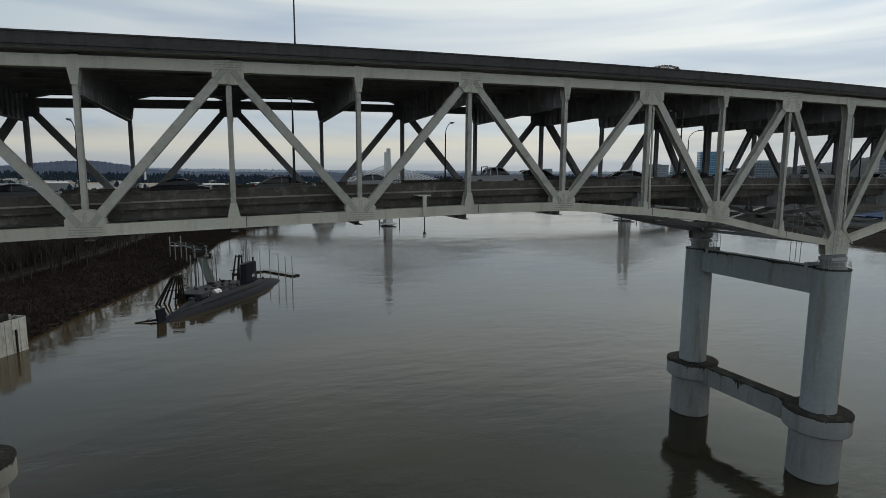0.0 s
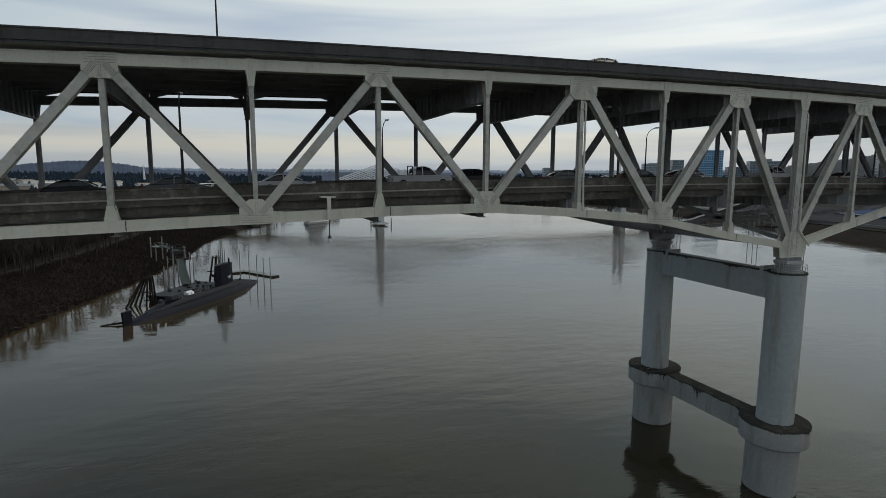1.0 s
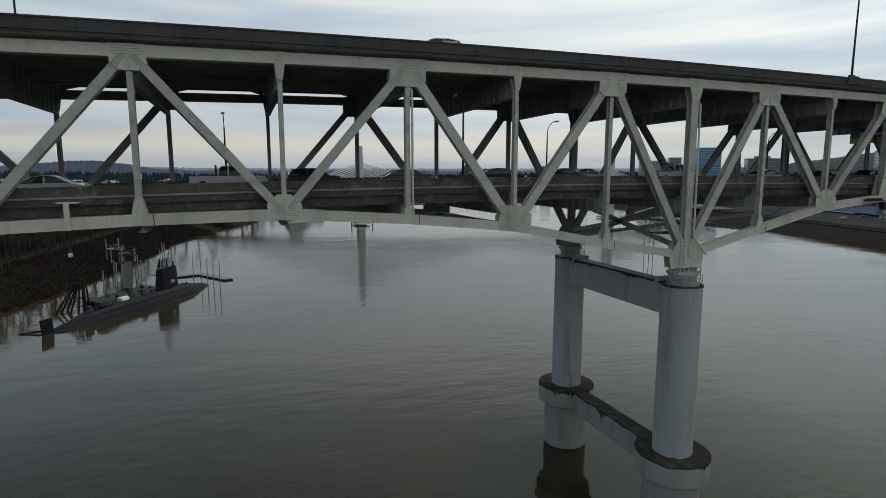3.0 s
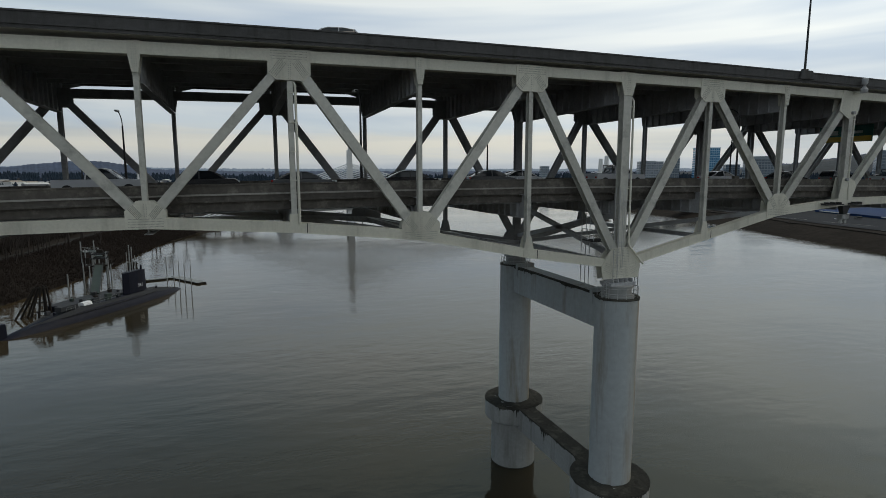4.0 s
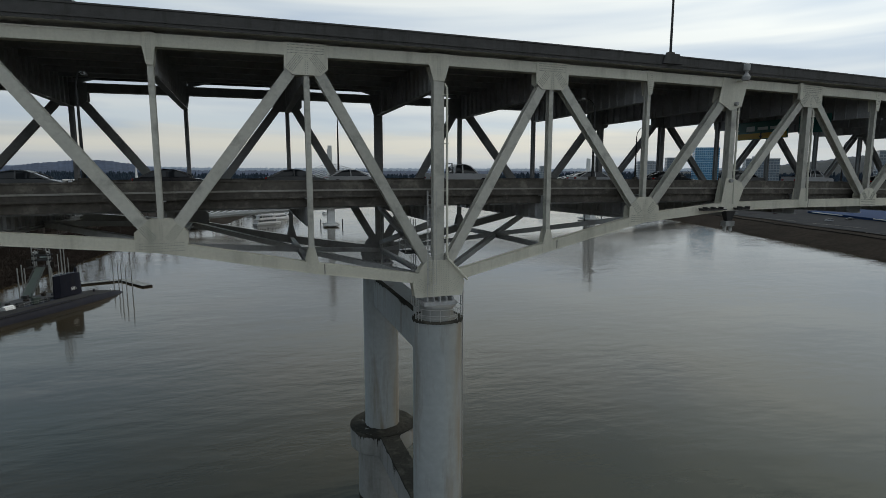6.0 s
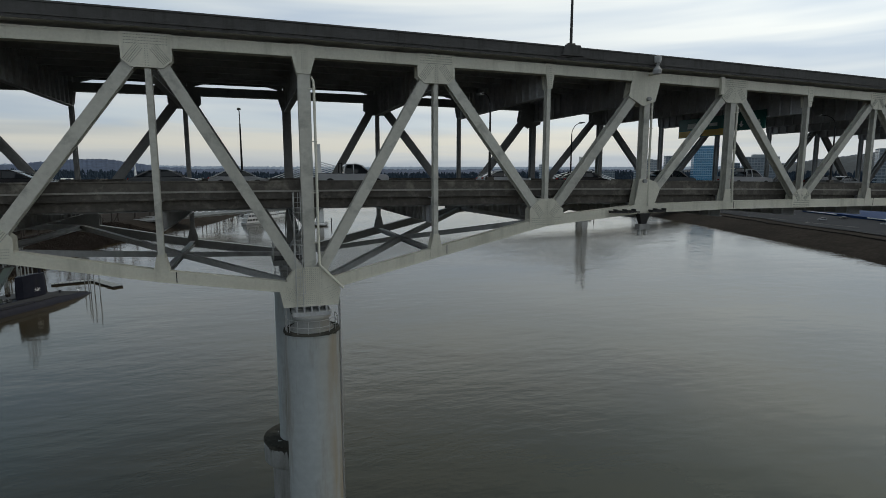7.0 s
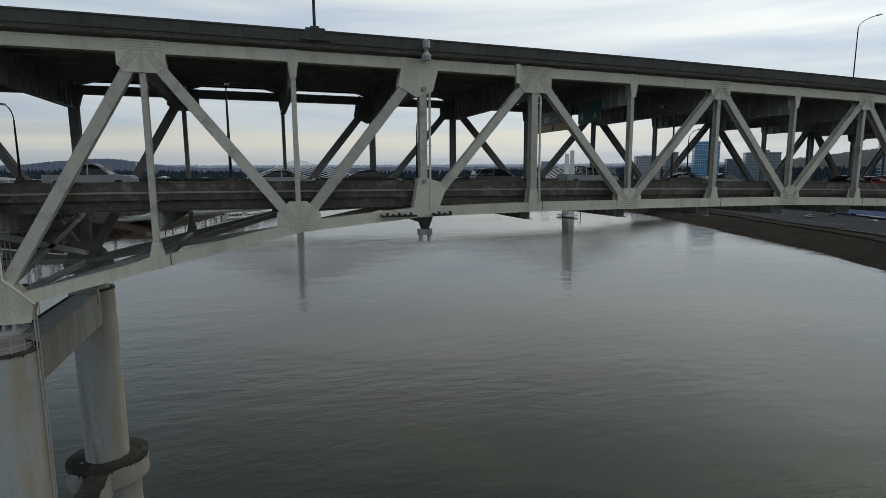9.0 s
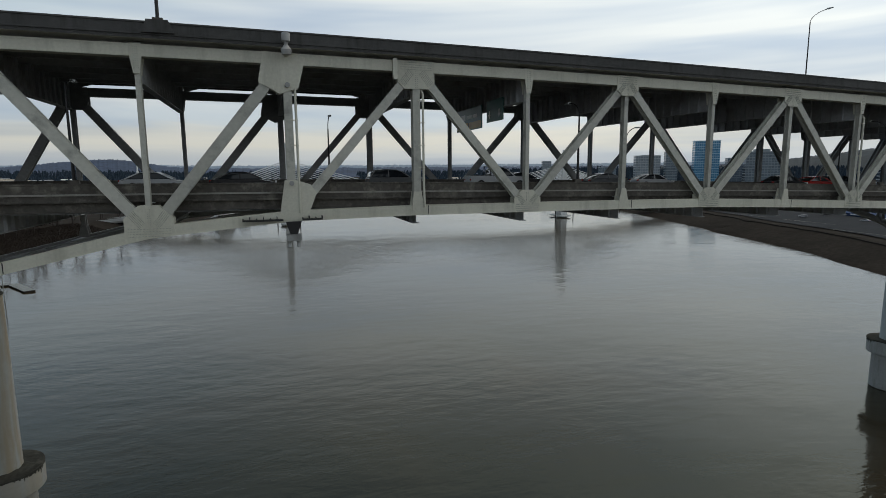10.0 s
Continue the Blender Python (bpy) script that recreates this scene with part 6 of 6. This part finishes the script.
for name, label, dx, dy, far, wide, deep, high, mats, bay, storey, ch in (
        ("glass_tower", "tall blue glass apartment tower on the far waterfront", 0.6945, 0.7195, 1100, 41, 24, 78, F_BLUE, 3.4, 4.2, 0),
        ("apartment_block", "pale apartment block on the far waterfront", 0.6278, 0.7783, 1060, 42, 22, 53, F_WHITE, 4.2, 4.4, 2.4),
        ("apartment_block", "grey apartment block on the far waterfront", 0.6562, 0.7546, 1080, 20, 20, 60, F_GREY, 4.0, 4.4, 0),
        ("office_block", "low dark office block behind the blue tower", 0.7228, 0.6911, 1180, 25, 24, 48.5, F_BROWN, 4.0, 4.4, 0),
        ("office_block", "broad grey office block with flat roof on the waterfront", 0.7495, 0.662, 1050, 50, 26, 56, F_GREY, 4.2, 4.2, 5),
        ("office_block", "tall pale office block below the wooded hill", 0.848, 0.53, 1000, 40, 26, 64, F_GREY, 4.2, 4.4, 0),
        ("apartment_block", "slim white apartment block on the far waterfront", 0.486, 0.874, 1500, 22, 20, 52, F_WHITE, 4.5, 4.6, 0),
        ("apartment_block", "low grey apartment block on the far waterfront", 0.575, 0.818, 1250, 34, 22, 34, F_GREY, 4.5, 4.6, 0)):
    x, y = at_bearing(11, -39.6, dx, dy, far)
    tower_block(name, label, x, y, -math.degrees(math.atan2(dx, dy)) + 12, wide, deep, high, bay, storey, mats, 6.0, ch)

# east bank halls and far houses
M_ROOFS = [material("house_white", (0.6, 0.6, 0.58), 0.7, vary=0.1), material("house_tan", (0.32, 0.28, 0.23), 0.8, vary=0.1), material("house_grey", (0.2, 0.21, 0.22), 0.8, vary=0.1)]
rnd = random.Random(21)
for i in range(170):
    a = radians(rnd.uniform(-48, 30))
    far = rnd.uniform(520, 1500)
    x, y = far * math.sin(a) - 40, far * math.cos(a) - 40
    if along(EAST, y) - 30 < x < along(WEST, y) + 30:
        continue
    z = land(x, y)
    w, d, h = rnd.uniform(14, 40), rnd.uniform(10, 22), rnd.uniform(5, 14)
    hs = thing("far_building", "small distant building on the far bank's flat land", "building", "distant buildings", at=pose(x, y, z, 0, 0, rnd.uniform(0, 90)))
    bm = bmesh.new()
    add_box(bm, -w / 2, w / 2, -d / 2, d / 2, -2, h)
    part("wall", bm, M_ROOFS[i % 3], hs)
    bm = bmesh.new()
    add_hull(bm, [(-w / 2 - 0.5, -d / 2 - 0.5, h), (-w / 2 - 0.5, d / 2 + 0.5, h), (-w / 2 - 0.5, 0, h + 2.2)], [(w / 2 + 0.5, -d / 2 - 0.5, h), (w / 2 + 0.5, d / 2 + 0.5, h), (w / 2 + 0.5, 0, h + 2.2)])
    part("roof", bm, M_ROOFS[(i + 1) % 3], hs)
mon = thing("chimney_stack", "slim white chimney stack among distant houses", "chimney", at=pose(*at_bearing(-64, -43, -0.135, 0.99, 1500), 20))
bm = bmesh.new()
add_lathe(bm, [(3.2, -8), (2.4, 20), (1.6, 22), (1.2, 38)], (0, 0, 0), 12)
part("shaft", bm, M_WHITE, mon)

# blue-roofed shed and yard lines on the west bank
M_BLUEROOF = material("blue_metal_roof", (0.017, 0.042, 0.115), 0.7, vary=0.15, grain=0.3)
M_YARD = material("yard_asphalt", (0.019, 0.0215, 0.027), 0.9, vary=0.35, grain=0.4, stain=(0.038, 0.038, 0.040), stain_amount=0.6, stain_scale=0.05)
M_BLUEROOF.node_tree.nodes["Principled BSDF"].inputs["Specular IOR Level"].default_value = 0.05
M_YARD.node_tree.nodes["Principled BSDF"].inputs["Specular IOR Level"].default_value = 0.1
shed = thing("blue_shed", "long low industrial shed with blue metal roof", "shed", at=pose(415, 210, 6.2, 0, 0, 67.5))
bm = bmesh.new()
add_box(bm, -72, 44, -40, 40, -2, 2.2)
part("wall", bm, M_BLUEROOF, shed)
bm = bmesh.new()
add_hull(bm, [(-73, -41, 2.2), (-73, 41, 2.2), (-73, 0, 4.2)], [(45, -41, 2.2), (45, 41, 2.2), (45, 0, 4.2)])
part("roof", bm, M_BLUEROOF, shed)
for u0, u1 in ((-66, -28), (2, 36)):
    bm = bmesh.new()
    add_box(bm, u0, u1, 41.1, 41.6, 1.6, 2.1)
    part("eave_trim", bm, M_WHITE, shed, "pale strip along the eave")
bm = bmesh.new()
rows = []
for y in range(60, 420, 12):
    x = along(WEST, y) + 34
    rows.append([bm.verts.new((x + d, y, land(x + d, y) + 0.45)) for d in (0, 40, 80, 130)])
for a, b in zip(rows, rows[1:]):
    for i in range(3):
        bm.faces.new((a[i], a[i + 1], b[i + 1], b[i]))
tagged(part("yard", bm, M_YARD), "grey paved riverside yard on the west bank", "yard", kind="structure")
for i in range(5):
    y0 = 120 + i * 48
    bm = bmesh.new()
    x0 = along(WEST, y0) + 44 + 8 * (i % 2)
    add_bar(bm, (x0, y0, land(x0, y0) + 0.52), (x0 + 4, y0 + 34, land(x0 + 4, y0 + 34) + 0.52), 0.28, 0.06, (0, 0, 1))
    tagged(part("road_line", bm, M_LEDGE), "white painted line on the yard", "road marking", "yard lines", "structure")
rnd = random.Random(3)
for i in range(5):
    y = rnd.uniform(170, 330)
    x = along(WEST, y) + rnd.uniform(45, 85)
    kind, (cn, col) = ("sedan", (GREY, BLACK, SILVER, BLUE)[i % 4]) if i % 3 else ("suv", (SILVER, BLACK, GREY, BLACK)[i % 4])
    v = vehicle(kind, cn, col, x, y, land(x, y) + 0.5, rnd.uniform(0, 360), "cars parked in the yard")
    v["label"] = f"{cn} car parked in the riverside yard"

# ---- woods and hills ----
rnd = random.Random(4)
fv, ff = [], []


def conifer(x, y, z, h, r):
    k = len(fv)
    n = 6
    for lvl in range(3):
        z0, z1 = z + h * (0.08 + 0.28 * lvl), z + h * (0.5 + 0.25 * lvl)
        rr = r * (1 - 0.28 * lvl)
        b = len(fv)
        for i in range(n):
            a = 6.283 * i / n + rnd.uniform(-.2, .2)
            fv.append((x + rr * rnd.uniform(.75, 1.15) * math.cos(a), y + rr * rnd.uniform(.75, 1.15) * math.sin(a), z0 + rnd.uniform(-.5, .5)))
        fv.append((x, y, z1))
        for i in range(n):
            ff.append((b + i, b + (i + 1) % n, b + n))


def ridge(az):
    """Rise of the skyline over the eye, by bearing from +y towards +x in degrees."""
    r = 0.0065 + 0.0145 * math.exp(-((az + 13.5) / 4.6) ** 2) + 0.004 * math.exp(-((az + 27) / 9) ** 2)
    if az > 44:
        r += 0.0195 * min(1.35, (az - 44) / 12) ** 1.6
    return r + 0.0016 * noise.noise((az * 0.55, 3.1, 0)) + 0.0007 * noise.noise((az * 2.3, 1.1, 0))


for i in range(11000):
    az = rnd.uniform(-58, 80)
    far = rnd.uniform(640, 2700)
    a = radians(az)
    x, y = far * math.sin(a) - 20, far * math.cos(a) - 40
    if along(EAST, y) - 20 < x < along(WEST, y) + 20:
        continue
    if (az > 18 and far < 1250) or (az < 0 and far < 1150 and rnd.random() < 0.8):
        continue
    conifer(x, y, land(x, y) + max(0, far - 1400) * 0.012, rnd.uniform(7, 14) * (1 + far / 6000), rnd.uniform(5, 10))
me = bpy.data.meshes.new("far_woods")
me.from_pydata(fv, [], ff)
me.materials.append(M_CONIFER)
tagged(new("far_woods", me), "dark mixed woods on the far banks", "woods", kind="stuff")


def hill_ring(name, label, far, mat, lift, seed, step=0.08, a0=-180, a1=180):
    """A ring of hills with a toothed wooded skyline, front slope and top."""
    bm = bmesh.new()
    prev = None
    n = int((a1 - a0) / step) + 1
    for i in range(n):
        az = a0 + step * i
        a = radians(az)
        h = 36 + far * (ridge(az) * lift[0] + lift[1] + 0.0012 * noise.noise((az * 3.1, seed, 0)) + 0.0013 * noise.noise((az * 9.0, seed, 0)) + 0.0008 * noise.noise((az * 23.0, seed, 0)))
        ring = [bm.verts.new((d * math.sin(a), d * math.cos(a), z)) for d, z in ((far * 0.80, 2), (far * 0.9, h * 0.55), (far * 0.97, h * 0.9), (far, h), (far * 1.03, h * 0.7))]
        if prev:
            for j in range(4):
                bm.faces.new((prev[j], ring[j], ring[j + 1], prev[j + 1]))
        prev = ring
    return tagged(smooth(part(name, bm, mat), 80), label, "hills", kind="structure")


# M_HILL and M_HILLFAR carry distance haze in their blue base colour
M_HILL = material("hazed_wooded_hill", (0.040, 0.058, 0.104), 0.95, vary=0.55, grain=0.03)
M_HILLFAR = material("hazed_blue_mountain", (0.20, 0.25, 0.32), 0.95, vary=0.08, grain=0.01)
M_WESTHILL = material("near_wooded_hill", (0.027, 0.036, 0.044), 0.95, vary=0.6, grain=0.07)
hill_ring("backdrop_hills", "dark wooded hills along the horizon, coloured with blue haze", 4000, M_HILL, (1.0, 0.0), 2.0)
hill_ring("backdrop_mountains", "mountains far behind the hills, coloured with pale blue haze", 4650, M_HILLFAR, (0.35, 0.0085), 7.0)
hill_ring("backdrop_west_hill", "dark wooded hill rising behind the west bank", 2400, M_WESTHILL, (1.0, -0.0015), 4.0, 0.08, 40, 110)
